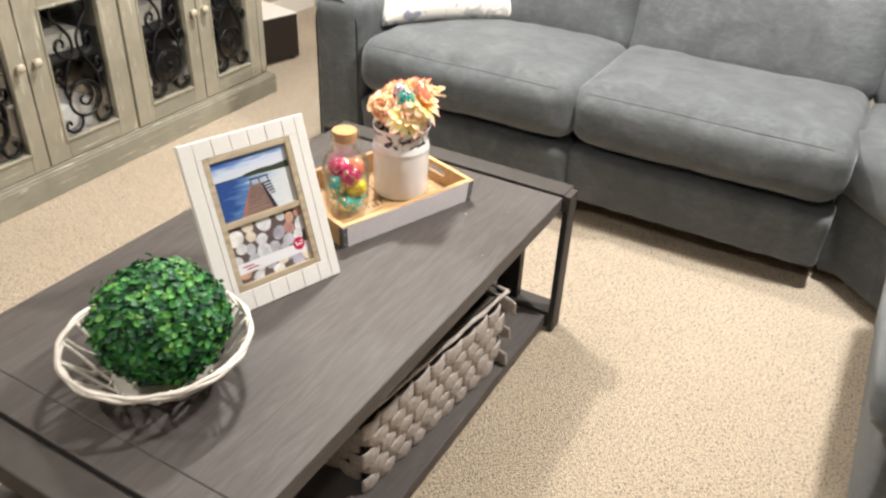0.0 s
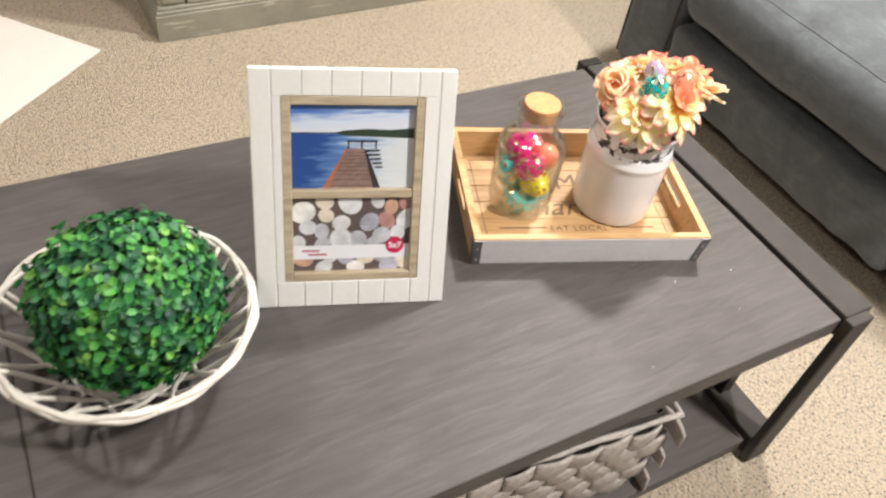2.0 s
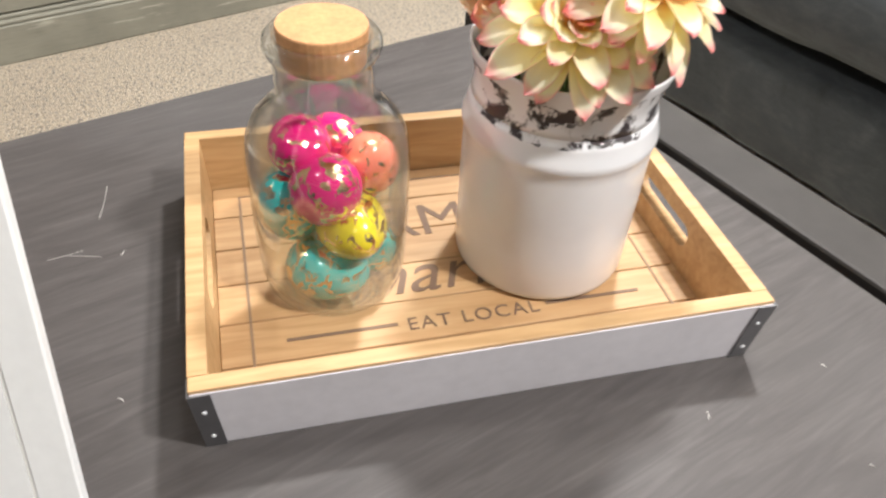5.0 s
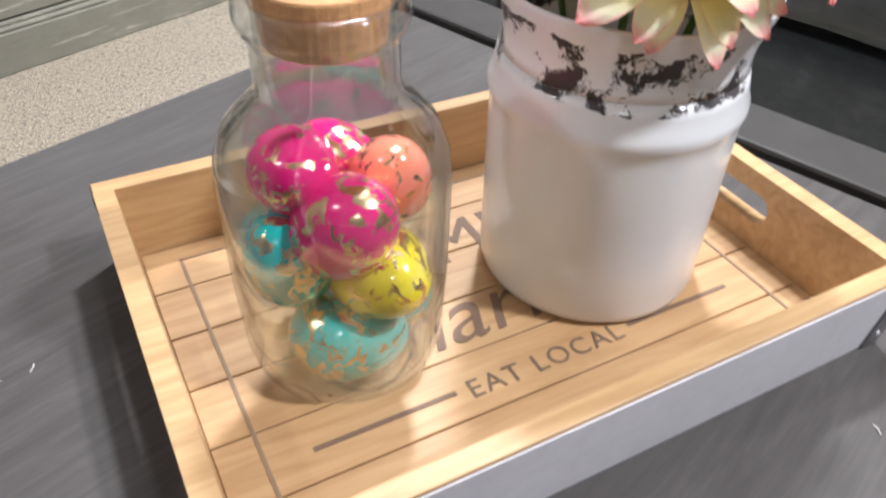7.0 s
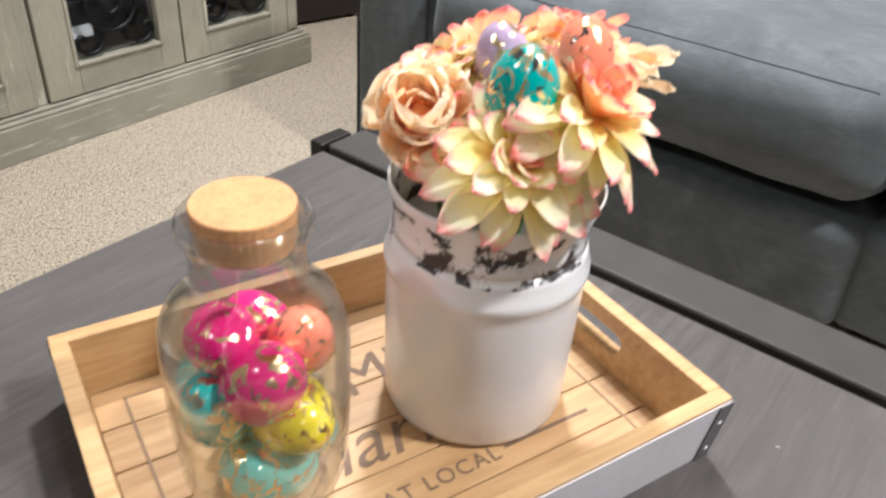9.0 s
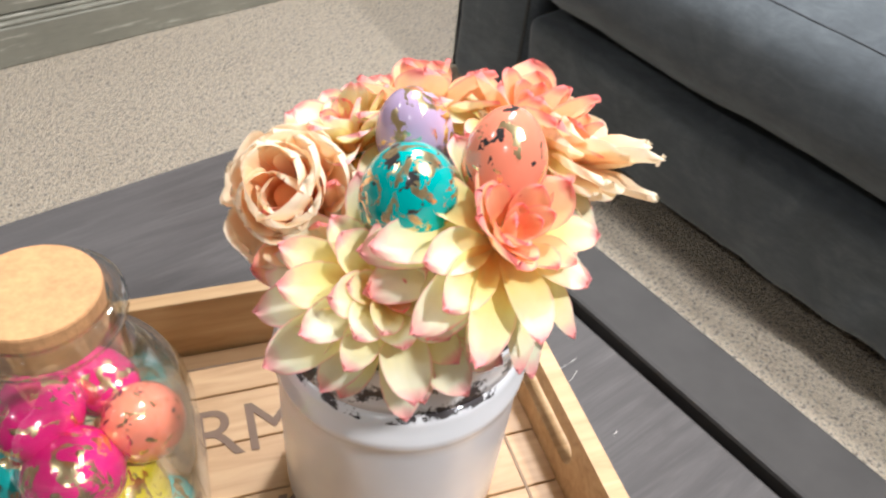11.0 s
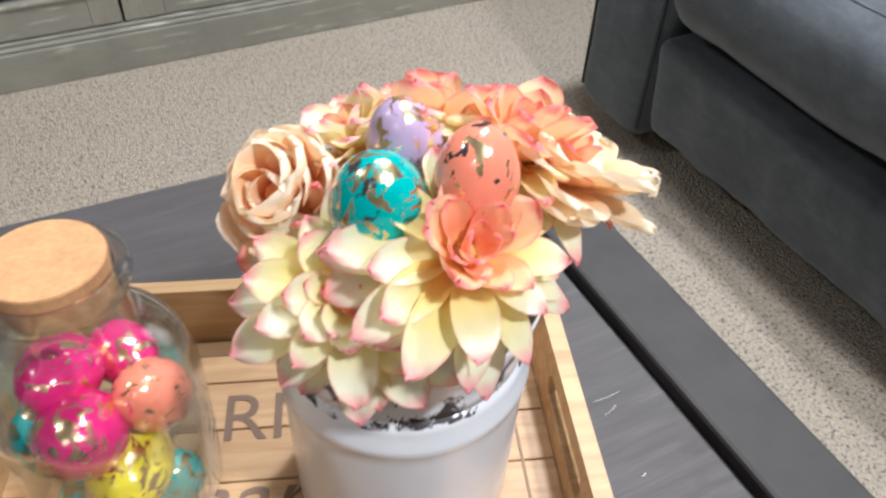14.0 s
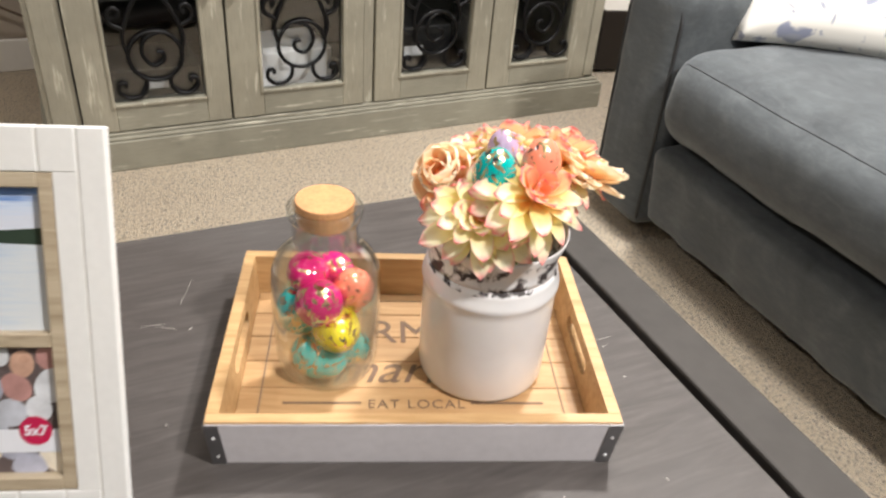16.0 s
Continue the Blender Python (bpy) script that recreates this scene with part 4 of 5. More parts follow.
    for k in range(5):
        flat("boat_post", [(0.60 + 0.02 * k, 0.44 - 0.05 * k), (0.72 + 0.006 * k, 0.445 - 0.05 * k), (0.72 + 0.006 * k, 0.47 - 0.05 * k), (0.60 + 0.02 * k, 0.465 - 0.05 * k)], "rail_print", 0.0008)
    # lower print: beach stones
    z0, z1 = low + t, mid
    bed = part("stone_photo", box(x0, x1, yb, yb + 0.0005, z0, z1, 0), "stone_bed", f, "photo of smooth grey and red beach stones")
    rnd = random.Random(12)
    centres = []
    for _ in range(4000):
        r = rnd.uniform(0.0115, 0.0195)
        a, b = rnd.uniform(x0 + 0.004, x1 - 0.004), rnd.uniform(z0 + 0.004, z1 - 0.004)
        if all((a - c) ** 2 + (b - e) ** 2 > (0.75 * (r + q)) ** 2 for c, e, q in centres):
            centres.append((a, b, r))
    for a, b, r in centres:
        bm = bmesh.new()
        tilt, sq = rnd.uniform(0, 3.14), rnd.uniform(0.74, 0.95)
        ring = []
        for k in range(14):
            th = 2 * math.pi * k / 14
            u, v = r * math.cos(th), r * sq * math.sin(th)
            x, z = a + u * math.cos(tilt) - v * math.sin(tilt), b + u * math.sin(tilt) + v * math.cos(tilt)
            ring.append(bm.verts.new((min(max(x, x0), x1), yb - 0.0004, min(max(z, z0), z1))))
        top = bm.verts.new((a, yb - 0.0007, b))
        for k in range(14):
            bm.faces.new((ring[k], ring[(k + 1) % 14], top))
        part("stone", bm, rnd.choice(STONES), bed, smooth=True)
    lab = part("label_strip", box(x0, x1, yb - 0.0014, yb - 0.001, z0 + 0.019, z0 + 0.040, 0), "label", f, "white paper label strip with a red badge")
    bm = lathe([(0, 0), (0.0130, 0), (0.0130, 0.0004), (0, 0.0004)], 28)
    part("badge", bm, "badge", lab, "round red badge", at=pose(x1 - 0.021, yb - 0.0016, z0 + 0.039, 90, 0, 0))
    words("badge_text", "5x7", 0.0125, "label", lab, pose(x1 - 0.021, yb - 0.0023, z0 + 0.039, 90, 0, 0), 0.0003)
    for k, (a, b) in enumerate(((0.012, 0.036), (0.020, 0.046))):
        part("label_bar", box(x0 + a, x0 + b, yb - 0.0018, yb - 0.0014, z0 + 0.031 - 0.006 * k, z0 + 0.0335 - 0.006 * k, 0), "label_ink", lab)
    # easel leg behind
    part("easel_leg", box(w / 2 - 0.03, w / 2 + 0.03, 0.0, 0.004, -0.235, 0.0, 0.001), "black", f, "black card easel leg", at=pose(0, d + 0.002, 0.235, 41.5, 0, 0))


picture_frame()

# ---- lattice bowl with a leaf ball ----
LX, LY = -0.443, -0.028


def bowl():
    b = thing("lattice_bowl", pose(LX, LY, TOP + 0.0005) @ Matrix.Diagonal((1.005, 1.005, 1.04, 1)), "round white open-lattice willow bowl", "bowl")
    rim_r, rim_z, low_r, low_z = 0.166, 0.087, 0.088, 0.010
    n = 96
    for dr, dz, ph, thick in ((0.0, 0.0, 0, 0.0044), (0.003, -0.004, 1.6, 0.0040), (-0.003, -0.003, 3.1, 0.0038)):
        pts = []
        for i in range(n):
            a = 2 * math.pi * i / n
            r = rim_r + dr + 0.0013 * math.sin(14 * a + ph) + 0.0008 * math.sin(5 * a + 2 * ph)
            pts.append((r * math.cos(a), r * math.sin(a), rim_z + dz + 0.0012 * math.cos(14 * a + ph)))
        part("rim_strand", tube(pts, thick, 6, loop=True), "wicker", b, smooth=True)
    part("dish", lathe([(0, 0.004), (0.070, 0.004), (0.082, 0.007), (low_r, low_z), (low_r + 0.003, low_z + 0.002), (low_r + 0.002, low_z - 0.004), (0.084, 0.003), (0.075, 0.0), (0, 0.0)], 48), "wicker", b, smooth=True)
    loops = 17
    rnd = random.Random(4)
    for k in range(loops):
        # each willow strand drops from the rim, turns at the foot and climbs back in an oval loop
        skew = rnd.uniform(-0.05, 0.05)
        pts = []
        for i in range(17):
            th = math.pi * i / 16
            f = 1 - math.sin(th) ** 0.8 * rnd.uniform(0.985, 1.0)
            a = 2 * math.pi * (k + skew + 0.86 * math.cos(th)) / loops
            r = low_r + (rim_r - low_r) * (f ** 0.7) + 0.004 * math.cos(th)
            pts.append((r * math.cos(a), r * math.sin(a), low_z + (rim_z - low_z) * f + 0.004 * math.sin(math.pi * f)))
        part("lattice_strand", tube(pts, 0.0034, 6), "wicker", b, smooth=True)


bowl()


def leaf_ball():
    r0, zc = 0.115, 0.124
    b = thing("topiary_ball", pose(LX + 0.008, LY - 0.012, TOP + 0.0055) @ Matrix.Diagonal((1.06, 1.06, 0.95, 1)), "round green artificial boxwood ball lying in the bowl", "topiary ball")
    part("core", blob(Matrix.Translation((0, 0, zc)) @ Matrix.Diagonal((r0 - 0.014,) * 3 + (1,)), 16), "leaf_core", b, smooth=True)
    rnd = random.Random(2)
    verts, faces = [], []
    for i in range(3100):
        z = 1 - 2 * (i + 0.5) / 3100
        a = i * 2.39996 + rnd.uniform(-0.2, 0.2)
        q = math.sqrt(1 - z * z)
        out = Vector((q * math.cos(a), q * math.sin(a), z))
        lump = 1 + 0.04 * noise.noise(out * 3.5)
        root = out * (r0 * lump - rnd.uniform(0.0, 0.016))
        side = out.cross(Vector((rnd.uniform(-1, 1), rnd.uniform(-1, 1), rnd.uniform(-1, 1)))).normalized()
        way = (out * rnd.uniform(0.05, 0.95) + side).normalized()
        nor = (out - way * out.dot(way)).normalized()
        nor = (nor + 0.5 * way.cross(nor) * rnd.uniform(-1, 1)).normalized()
        crs = way.cross(nor)
        ln, wd = rnd.uniform(0.011, 0.0175), rnd.uniform(0.009, 0.0140)
        if rnd.random() < 0.05:
            root = root + out * rnd.uniform(0.003, 0.010)
        base = len(verts)
        for s, c in ((0, 0), (0.3, 0.42), (0.68, 0.48), (1.0, 0.0), (0.68, -0.48), (0.3, -0.42), (0.52, 0.0)):
            dip = -0.0016 if c == 0 and 0 < s < 1 else 0.0
            verts.append(root + way * (s * ln) + crs * (c * wd) + nor * (dip - 0.003 * s * s) + Vector((0, 0, zc)))
        faces += [(base, base + 1, base + 6), (base + 1, base + 2, base + 6), (base + 2, base + 3, base + 6), (base + 3, base + 4, base + 6), (base + 4, base + 5, base + 6), (base + 5, base, base + 6)]
    data = bpy.data.meshes.new("leaves")
    data.from_pydata([tuple(v) for v in verts], [], faces)
    data.materials.append(MAT["leaf"])
    ob = new("leaves", data)
    ob.parent = b
    tagged(ob, kind="stuff")


leaf_ball()

# ---- sectional sofa ----


def seam(parent, pts, r=0.004):
    part("piping", tube(pts, r, 6), "cord", parent, smooth=True)


def sofa():
    s = thing("sectional_sofa", pose(1.5, 0, 0), "charcoal grey microsuede reclining sectional sofa", "sofa")
    inv = Matrix.Translation((-1.5, 0, 0))

    def soft(name, *a, turn=None, label="", **k):
        bm = cushion(*a, **k)
        bm.transform(inv @ turn if turn else inv)
        return part(name, bm, "suede", s, label, smooth=True)

    # straight run: arm, two reclining seats
    arm = soft("arm", 1.245, 2.17, 0.712, 0.935, 0.040, 0.675, 0.055, puff=(0.006, 0.004, 0.01), cuts=22, wrinkle=0.003)
    loop = []
    for k in range(25):
        a = math.pi * k / 24
        loop.append((1.258 - 1.5, 0.8235 + 0.097 * math.cos(a), 0.565 + 0.097 * math.sin(a)))
    seam(arm, [(1.258 - 1.5, 0.9205, 0.08)] + loop + [(1.258 - 1.5, 0.7265, 0.08)], 0.004)
    for k, (ya, yb, xf) in enumerate(((-0.175, 0.714, 1.215), (-1.050, -0.175, 1.235))):
        seat = soft("seat_cushion", xf, 1.86, ya - 0.016, yb + (0.016 if k else 0.0), 0.325, 0.545, 0.08, puff=(0.014, 0.0, 0.018), cuts=26, wrinkle=0.006, seed=k)
        skin = BVHTree.FromPolygons([v.co for v in seat.data.vertices], [tuple(f.vertices) for f in seat.data.polygons])
        stitch = []
        for i in range(41):
            y = ya + 0.05 + (yb - ya - 0.10) * i / 40
            hit = skin.ray_cast(Vector((xf - 1.5 - 0.25, y, 0.79)), Vector((1, 0, -1)).normalized())[0]
            if hit:
                stitch.append(hit + Vector((-0.0004, 0, 0.0004)))
        seam(seat, stitch, 0.0011)
        slope = pose(xf + 0.024, 0, 0.352, 0, -6.0, 0)
        soft("footrest_panel", 0.0, 0.14, ya - 0.008, yb + (0.008 if k else 0.0), -0.268, -0.062, 0.026, puff=(0.014, 0, 0), cuts=26, wrinkle=0.005, seed=3 + k, folds=0.010, turn=slope)
        soft("seat_base", xf + 0.20, 1.92, ya + 0.002, yb - 0.002, 0.035, 0.36, 0.02, cuts=8, seed=6 + k)
        back = pose(1.92, 0, 0.48, 0, 14, 0)
        soft("back_cushion", -0.14, 0.14, ya - 0.02, yb + 0.02, -0.04, 0.36, 0.085, puff=(0.03, 0.0, 0.01), cuts=22, wrinkle=0.008, seed=10 + k, turn=back)
        soft("headrest", -0.13, 0.13, ya - 0.02, yb + 0.02, 0.34, 0.62, 0.09, puff=(0.03, 0, 0.01), cuts=16, seed=13 + k, turn=back)
    # corner wedge
    aside = Matrix.Translation((0.105, -0.09, 0))
    turn = pose(1.27, -1.165, 0, 0, 0, -45)
    soft("corner_seat", 0.0, 0.66, -0.19, 0.275, 0.312, 0.52, 0.065, puff=(0.012, 0, 0.015), cuts=16, wrinkle=0.005, seed=20, turn=turn)
    soft("corner_seat", 1.24, 1.78, -1.72, -0.965, 0.33, 0.515, 0.06, puff=(0, 0, 0.012), cuts=14, seed=21, turn=aside)
    soft("corner_panel", 0.055, 0.2, -0.18, 0.225, 0.030, 0.37, 0.03, cuts=12, seed=22, turn=turn)
    soft("corner_base", 1.27, 1.80, -1.72, -0.965, 0.04, 0.34, 0.02, cuts=6, seed=23, turn=aside)
    soft("corner_back", 1.68, 1.96, -1.95, -0.965, 0.44, 1.0, 0.09, puff=(0.03, 0, 0), cuts=14, wrinkle=0.006, seed=24, turn=aside)
    soft("corner_back", 1.02, 1.80, -1.96, -1.70, 0.44, 1.0, 0.09, puff=(0, 0.03, 0), cuts=14, wrinkle=0.006, seed=25, turn=aside)
    # returning run
    soft("seat_cushion", 0.12, 1.06, -1.72, -1.125, 0.335, 0.52, 0.07, puff=(0, 0.012, 0.015), cuts=18, wrinkle=0.005, seed=26, turn=aside)
    soft("footrest_panel", 0.125, 1.07, -1.30, -1.175, 0.03, 0.375, 0.03, puff=(0, 0.012, 0), cuts=14, seed=27, turn=aside)
    soft("seat_base", 0.13, 1.08, -1.80, -1.22, 0.035, 0.345, 0.02, cuts=8, seed=28, turn=aside)
    soft("back_cushion", 0.12, 1.02, -1.96, -1.70, 0.44, 1.0, 0.09, puff=(0, 0.03, 0), cuts=14, wrinkle=0.006, seed=29, turn=aside)
    for x, y in ((1.50, 0.82), (2.10, 0.82), (1.54, -0.12), (1.86, -0.12), (1.56, -0.9), (1.85, -1.85), (0.4, -1.55), (0.4, -1.82)):
        part("foot", box(x - 1.53, x - 1.47, y - 0.03, y + 0.03, 0.0, 0.06, 0.003), "black", s)


sofa()


def pillow():
    m = Matrix.Translation((1.60, 0.500, 0.545)) @ pose(0, 0, 0, 0, 0, -44) @ pose(0, 0, 0, -30, 0, 0) @ Matrix.Diagonal((1.08, 1.08, 1.08, 1))
    p = thing("throw_pillow", m, "white throw pillow with faded blue floral print on the sofa", "pillow")
    bm = bmesh.new()
    n = 26
    grids = []
    for side in (1, -1):
        g = []
        for i in range(n + 1):
            row = []
            for j in range(n + 1):
                u, v = 2 * i / n - 1, 2 * j / n - 1
                thick = 0.062 * max(0.0, (1 - u ** 4) * (1 - v ** 4)) ** 0.55
                x = 0.27 * u * (1 - 0.07 * (1 - v * v))
                z = 0.235 + 0.235 * v * (1 - 0.07 * (1 - u * u))
                w = 0.004 * noise.noise(Vector((u * 3, v * 3, side)))
                row.append(bm.verts.new((x, -side * (thick + w * (1 - u * u) * (1 - v * v)), z)))
            g.append(row)
        grids.append(g)
    for s, g in enumerate(grids):
        for i in range(n):
            for j in range(n):
                q = (g[i][j], g[i + 1][j], g[i + 1][j + 1], g[i][j + 1])
                bm.faces.new(q if s == 0 else q[::-1])
    bmesh.ops.remove_doubles(bm, verts=bm.verts[:], dist=0.0004)
    part("cover", bm, "pillow", p, smooth=True)


pillow()

# ---- glazed cabinet ----
CX0, CX1, CY = -0.165, 1.535, 1.545
CAB = pose(0.770, 1.520, 0, 0, 0, 1.5) @ Matrix.Diagonal((1.028, 1, 1, 1))  # its middle, turned a little


def spiral(cx, cz, r0, r1, a0, turns, n=26):
    return [(cx + (r0 + (r1 - r0) * k / n) * math.cos(a0 + turns * 2 * math.pi * k / n), 0, cz + (r0 + (r1 - r0) * k / n) * math.sin(a0 + turns * 2 * math.pi * k / n)) for k in range(n + 1)]


def grille(parent, xa, xb, za, zb, mirror, y):
    """Scrolls of flat iron behind a pane."""
    w = xb - xa
    mid = (xa + xb) / 2
    s = -1 if mirror else 1

    def put(pts, r=0.0055):
        part("scroll", tube([(mid + s * px, y, pz) for px, _, pz in pts], r, 8), "scroll", parent, smooth=True)

    def bend(pts, steps=6):
        out = []
        for k in range(len(pts) - 1):
            a, b, c, d = pts[max(0, k - 1)], pts[k], pts[k + 1], pts[min(len(pts) - 1, k + 2)]
            for i in range(steps):
                u = i / steps
                out.append(tuple(0.5 * (2 * b[n] + (c[n] - a[n]) * u + (2 * a[n] - 5 * b[n] + 4 * c[n] - d[n]) * u * u + (3 * b[n] - a[n] - 3 * c[n] + d[n]) * u ** 3) for n in (0, 1)))
        return [(px, 0, za + pz) for px, pz in out + [pts[-1]]]

    # an open ring with a hook in its heart, on two curled feet, under crossing bars
    put(spiral(0.0, za + 0.122, 0.067, 0.067, 0.75, -0.93, 30))
    put(bend([(0.049, 0.168), (0.020, 0.186), (-0.020, 0.170), (-0.032, 0.132), (-0.010, 0.098), (0.018, 0.108), (0.020, 0.130), (0.004, 0.134)]))
    for q in (-1, 1):
        put(bend([(q * px, pz) for px, pz in ((0.030, 0.064), (0.032, 0.035), (0.050, 0.014), (0.080, 0.012), (0.100, 0.030), (0.098, 0.052), (0.084, 0.054), (0.082, 0.042))]))
        put(bend([(q * px, pz) for px, pz in ((0.066, 0.130), (0.074, 0.180), (0.048, 0.250), (0.018, 0.300), (0.012, 0.350), (0.040, 0.400), (0.072, 0.440), (0.070, 0.475))]))
        put(bend([(q * px, pz) for px, pz in ((0.070, 0.200), (0.096, 0.215), (0.102, 0.240), (0.088, 0.256), (0.074, 0.246), (0.080, 0.232))]))
        put(bend([(q * px, pz) for px, pz in ((0.030, 0.285), (0.066, 0.300), (0.080, 0.335), (0.062, 0.360), (0.044, 0.345), (0.052, 0.328))]))


def cabinet():
    c = thing("media_cabinet", CAB, "limed grey wooden media cabinet with glazed doors and iron scrolls", "cabinet")
    ox = (CX0 + CX1) / 2
    dep = 0.52

    def bx(name, mat, xa, xb, ya, yb, za, zb, bev=0.003, parent=None, label=""):
        return part(name, box(xa - ox, xb - ox, ya, yb, za, zb, bev), mat, parent or c, label)

    zt = 0.80
    end = -0.152
    bx("plinth", "cabinet_rail", end - 0.018, CX1 + 0.03, -0.022, dep + 0.02, 0.0, 0.088, 0.003)
    bx("plinth_moulding", "cabinet_rail", end - 0.013, CX1 + 0.024, -0.017, dep + 0.014, 0.088, 0.098, 0.004)
    bx("plinth_moulding", "cabinet_rail", end - 0.007, CX1 + 0.012, -0.008, dep + 0.006, 0.098, 0.108, 0.004)
    bx("side_panel", "cabinet", end + 0.002, end + 0.03, 0.04, dep, 0.108, zt)
    bx("side_panel", "cabinet", CX1 - 0.03, CX1 - 0.002, 0.04, dep, 0.108, zt)
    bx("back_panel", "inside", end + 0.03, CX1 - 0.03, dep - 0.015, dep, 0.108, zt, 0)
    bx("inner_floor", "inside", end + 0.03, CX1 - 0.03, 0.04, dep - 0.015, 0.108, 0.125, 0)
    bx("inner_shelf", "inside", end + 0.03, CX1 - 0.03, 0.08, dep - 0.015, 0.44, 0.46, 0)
    bx("cabinet_top", "cabinet", end - 0.02, CX1 + 0.04, -0.03, dep + 0.02, zt, zt + 0.04, 0.006)
    bx("top_rail", "cabinet", end + 0.03, CX1 - 0.03, 0.0, 0.04, zt - 0.05, zt, 0.002)
    # corner posts with a raised board, and the middle stile
    for xa, xb in ((end, -0.072), (CX1 - 0.055, CX1)):
        bx("corner_post", "cabinet", xa, xb, 0.004, 0.045, 0.108, zt, 0.004)
        bx("post_board", "cabinet", xa + 0.012, xb - 0.012, -0.003, 0.006, 0.116, zt - 0.02, 0.003)
    bx("middle_stile", "cabinet", 0.703, 0.734, 0.004, 0.045, 0.108, zt, 0.003)
    doors = [(-0.068, 0.312, 0.016, 0.249, 1), (0.318, 0.700, 0.405, 0.638, -1), (0.737, 1.113, 0.820, 1.047, 1), (1.119, 1.482, 1.198, 1.413, -1)]
    za, zb, ga, gb = 0.112, zt - 0.055, 0.190, zt - 0.13
    for i, (xa, xb, gxa, gxb, hinge) in enumerate(doors):
        d = thing("door", pose(0, 0, 0), "", "")
        d.parent = c
        ya, yb = -0.006, 0.018
        for nm, dims in (("stile", (xa, gxa, za, zb)), ("stile", (gxb, xb, za, zb)), ("rail", (gxa, gxb, za, ga)), ("rail", (gxa, gxb, gb, zb))):
            bx(nm, "cabinet_rail" if nm == "rail" else "cabinet", dims[0], dims[1], ya, yb, dims[2], dims[3], 0.0022, d)
        e = 0.009
        for dims in ((gxa - e, gxa, ga - e, gb + e), (gxb, gxb + e, ga - e, gb + e), (gxa, gxb, ga - e, ga), (gxa, gxb, gb, gb + e)):
            bx("bead", "cabinet", dims[0], dims[1], ya - 0.005, ya + 0.002, dims[2], dims[3], 0.0022, d)
        pane = bx("pane", "pane", gxa + 0.0005, gxb - 0.0005, 0.010, 0.013, ga + 0.0005, gb - 0.0005, 0, d)
        pane.visible_shadow = False
        grille(d, gxa - ox, gxb - ox, ga, gb, i % 2 == 1, 0.003)
        kx = (xb - 0.030 if hinge > 0 else xa + 0.030) - ox
        knob = lathe([(0, 0.0), (0.007, 0.0), (0.007, 0.010), (0.013, 0.014), (0.0165, 0.021), (0.014, 0.028), (0.006, 0.031), (0, 0.0315)], 20)
        knob.transform(pose(kx, ya, 0.505, 90, 0, 0))
        part("knob", knob, "knob", d, "round aged ivory knob", smooth=True)


cabinet()


def device(name, label, category, mat, x, y, z, w, d, h, turn=0.0, detail=True):
    t = thing(name, CAB @ pose(x - (CX0 + CX1) / 2, y - CY, z, 0, 0, turn), label, category)
    part("case", box(-w / 2, w / 2, 0, d, 0, h, 0.004), mat, t)
    if detail:
        part("front_panel", box(-w / 2 + 0.008, w / 2 - 0.008, -0.002, 0.0, h * 0.2, h * 0.8, 0), "black", t)
        part("display", box(-w * 0.12, w * 0.12, -0.003, -0.002, h * 0.42, h * 0.62, 0), "white", t, "pale display strip")
    return t


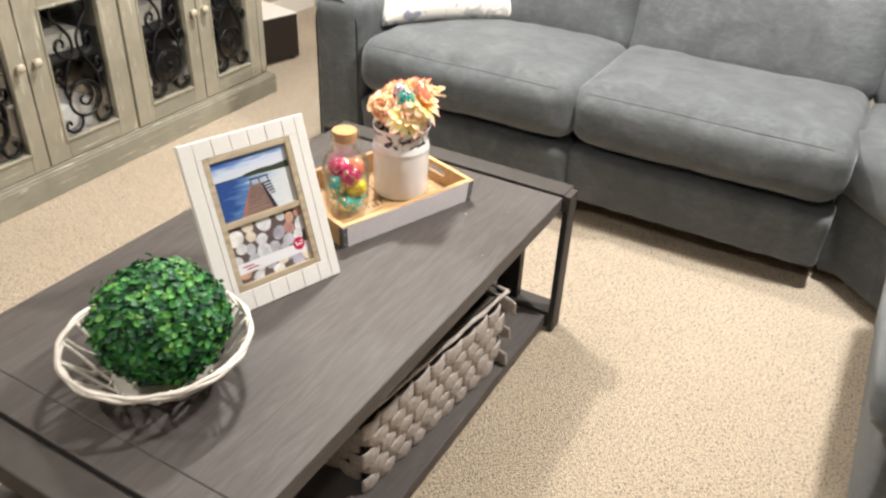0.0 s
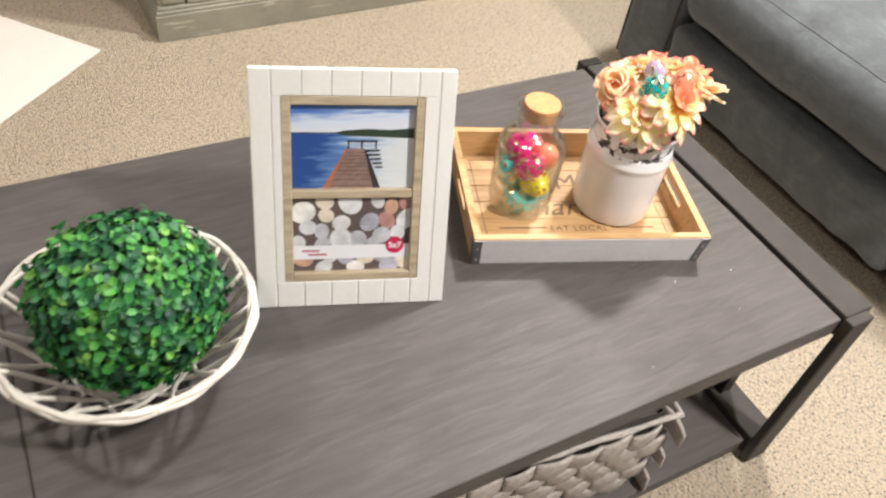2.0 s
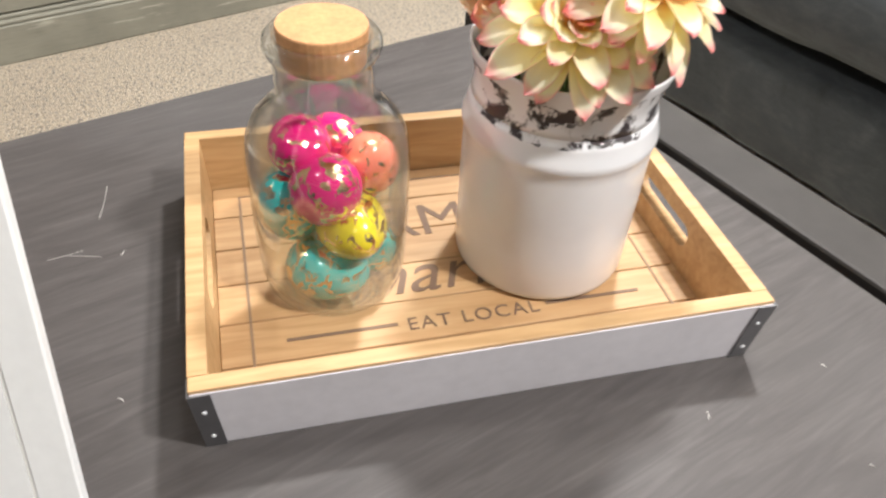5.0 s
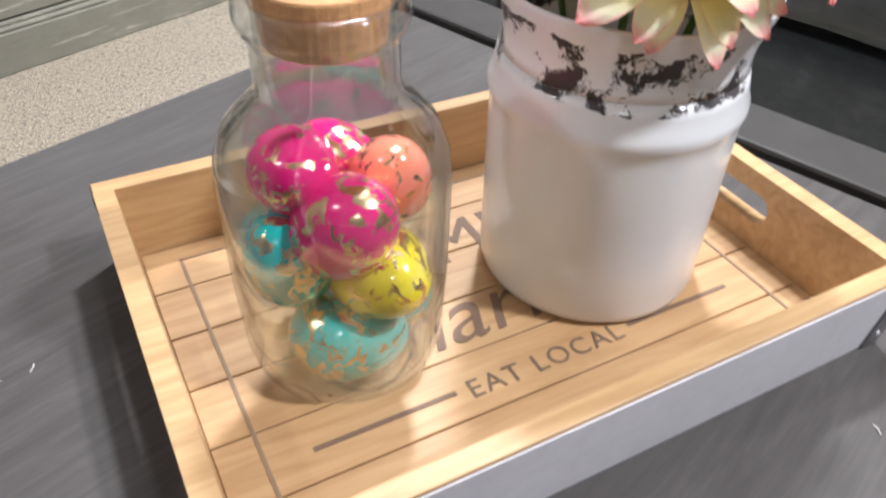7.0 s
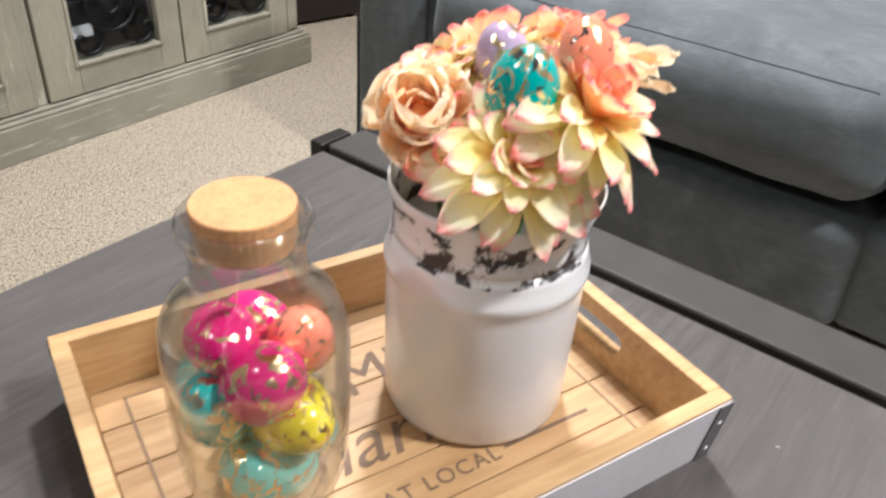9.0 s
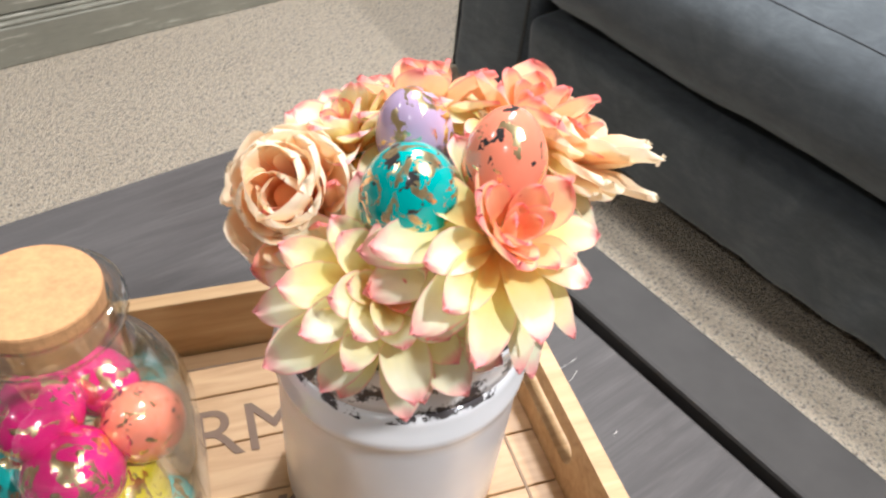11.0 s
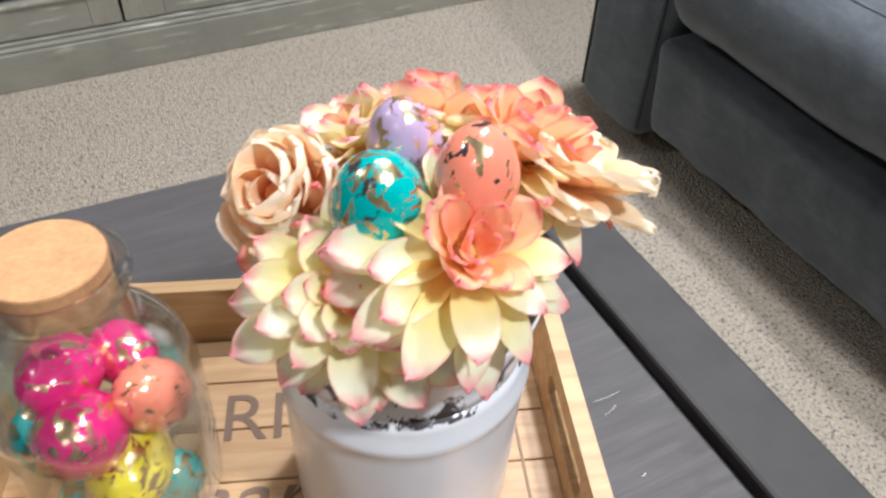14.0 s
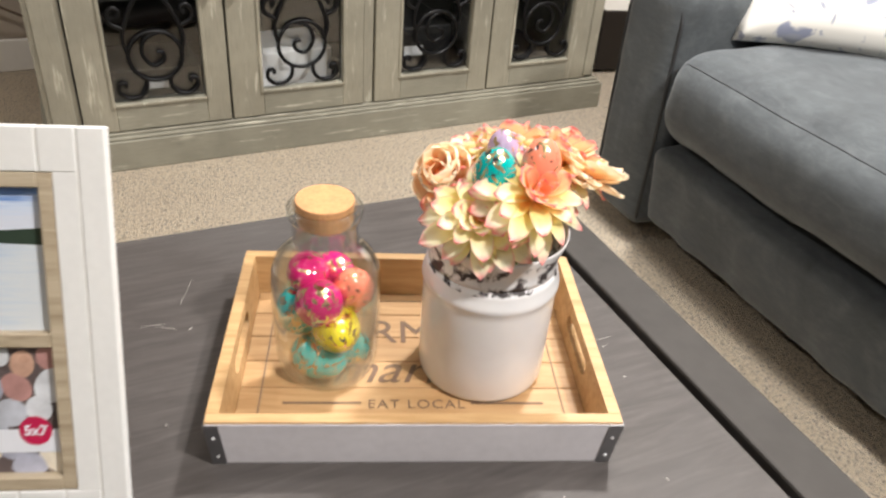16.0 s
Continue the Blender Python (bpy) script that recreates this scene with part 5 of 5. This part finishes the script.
device("media_player", "black media player on the cabinet floor", "media player", "black", 0.14, CY + 0.14, 0.126, 0.24, 0.22, 0.10)
device("storage_box", "white paper box inside the cabinet", "box", "white", 0.53, CY + 0.13, 0.126, 0.24, 0.2, 0.12, 4, False)
device("game_console", "black game console inside the cabinet", "game console", "black", 0.92, CY + 0.14, 0.126, 0.26, 0.24, 0.16)
device("storage_box", "pale grey box inside the cabinet", "box", "white", 1.22, CY + 0.2, 0.126, 0.12, 0.2, 0.14, -6, False)
device("receiver", "black receiver on the cabinet shelf", "receiver", "black", 0.16, CY + 0.13, 0.461, 0.3, 0.25, 0.1)
device("paper_stack", "stack of white papers on the cabinet shelf", "papers", "paper", 0.52, CY + 0.12, 0.461, 0.24, 0.26, 0.07, -3, False)
device("paper_stack", "stack of white papers on the cabinet shelf", "papers", "paper", 0.95, CY + 0.12, 0.461, 0.22, 0.26, 0.08, 5, False)
device("receiver", "black receiver on the cabinet shelf", "receiver", "black", 1.31, CY + 0.13, 0.461, 0.24, 0.25, 0.12)

# ---- other things on the floor ----
sub = thing("subwoofer", pose(1.99, 1.78, 0, 0, 0, -12), "dark espresso box loudspeaker with a pale top on the carpet", "subwoofer")
part("case", box(-0.15, 0.15, 0.0, 0.32, 0.012, 0.245, 0.005), "dark_box", sub)
part("top_panel", box(-0.15, 0.15, 0.0, 0.32, 0.2455, 0.252, 0.003), "trim", sub, "pale top panel")
for fx, fy in ((-0.12, 0.03), (0.12, 0.03), (-0.12, 0.29), (0.12, 0.29)):
    part("foot", lathe([(0, 0), (0.015, 0), (0.015, 0.012), (0, 0.012)], 12), "black", sub, at=pose(fx, fy, 0))

board = thing("white_board", pose(-0.280, 1.478, 0, 0, 0, 222), "flat white board lying on the carpet", "board")
part("sheet", box(0.0, 0.75, -0.72, 0.0, 0.001, 0.007, 0.0015), "paper", board)

cord = thing("power_cable", pose(-0.3, 2.2, 0), "white power cable hanging beside the cabinet", "cable")
part("cable", tube([(-0.25 + 0.04 * k, 0.06 + 0.02 * math.sin(k * 0.5), 0.28 - 0.011 * k + 0.0011 * k * k) for k in range(14)], 0.004, 6), "cable", cord, smooth=True)
cord2 = thing("power_cable", pose(-0.3, 2.2, 0), "brown power cable hanging beside the cabinet", "cable")
part("cable", tube([(-0.25 + 0.04 * k, 0.09, 0.42 - 0.022 * k) for k in range(14)], 0.005, 6), "cable_dark", cord2, smooth=True)
part("plug_foot", tube([(0.27, 0.09, 0.134), (0.27, 0.09, 0.0)], 0.005, 6), "cable_dark", cord2)
part("plug_foot", tube([(0.27, 0.06, 0.323), (0.28, 0.07, 0.0)], 0.004, 6), "cable", cord)
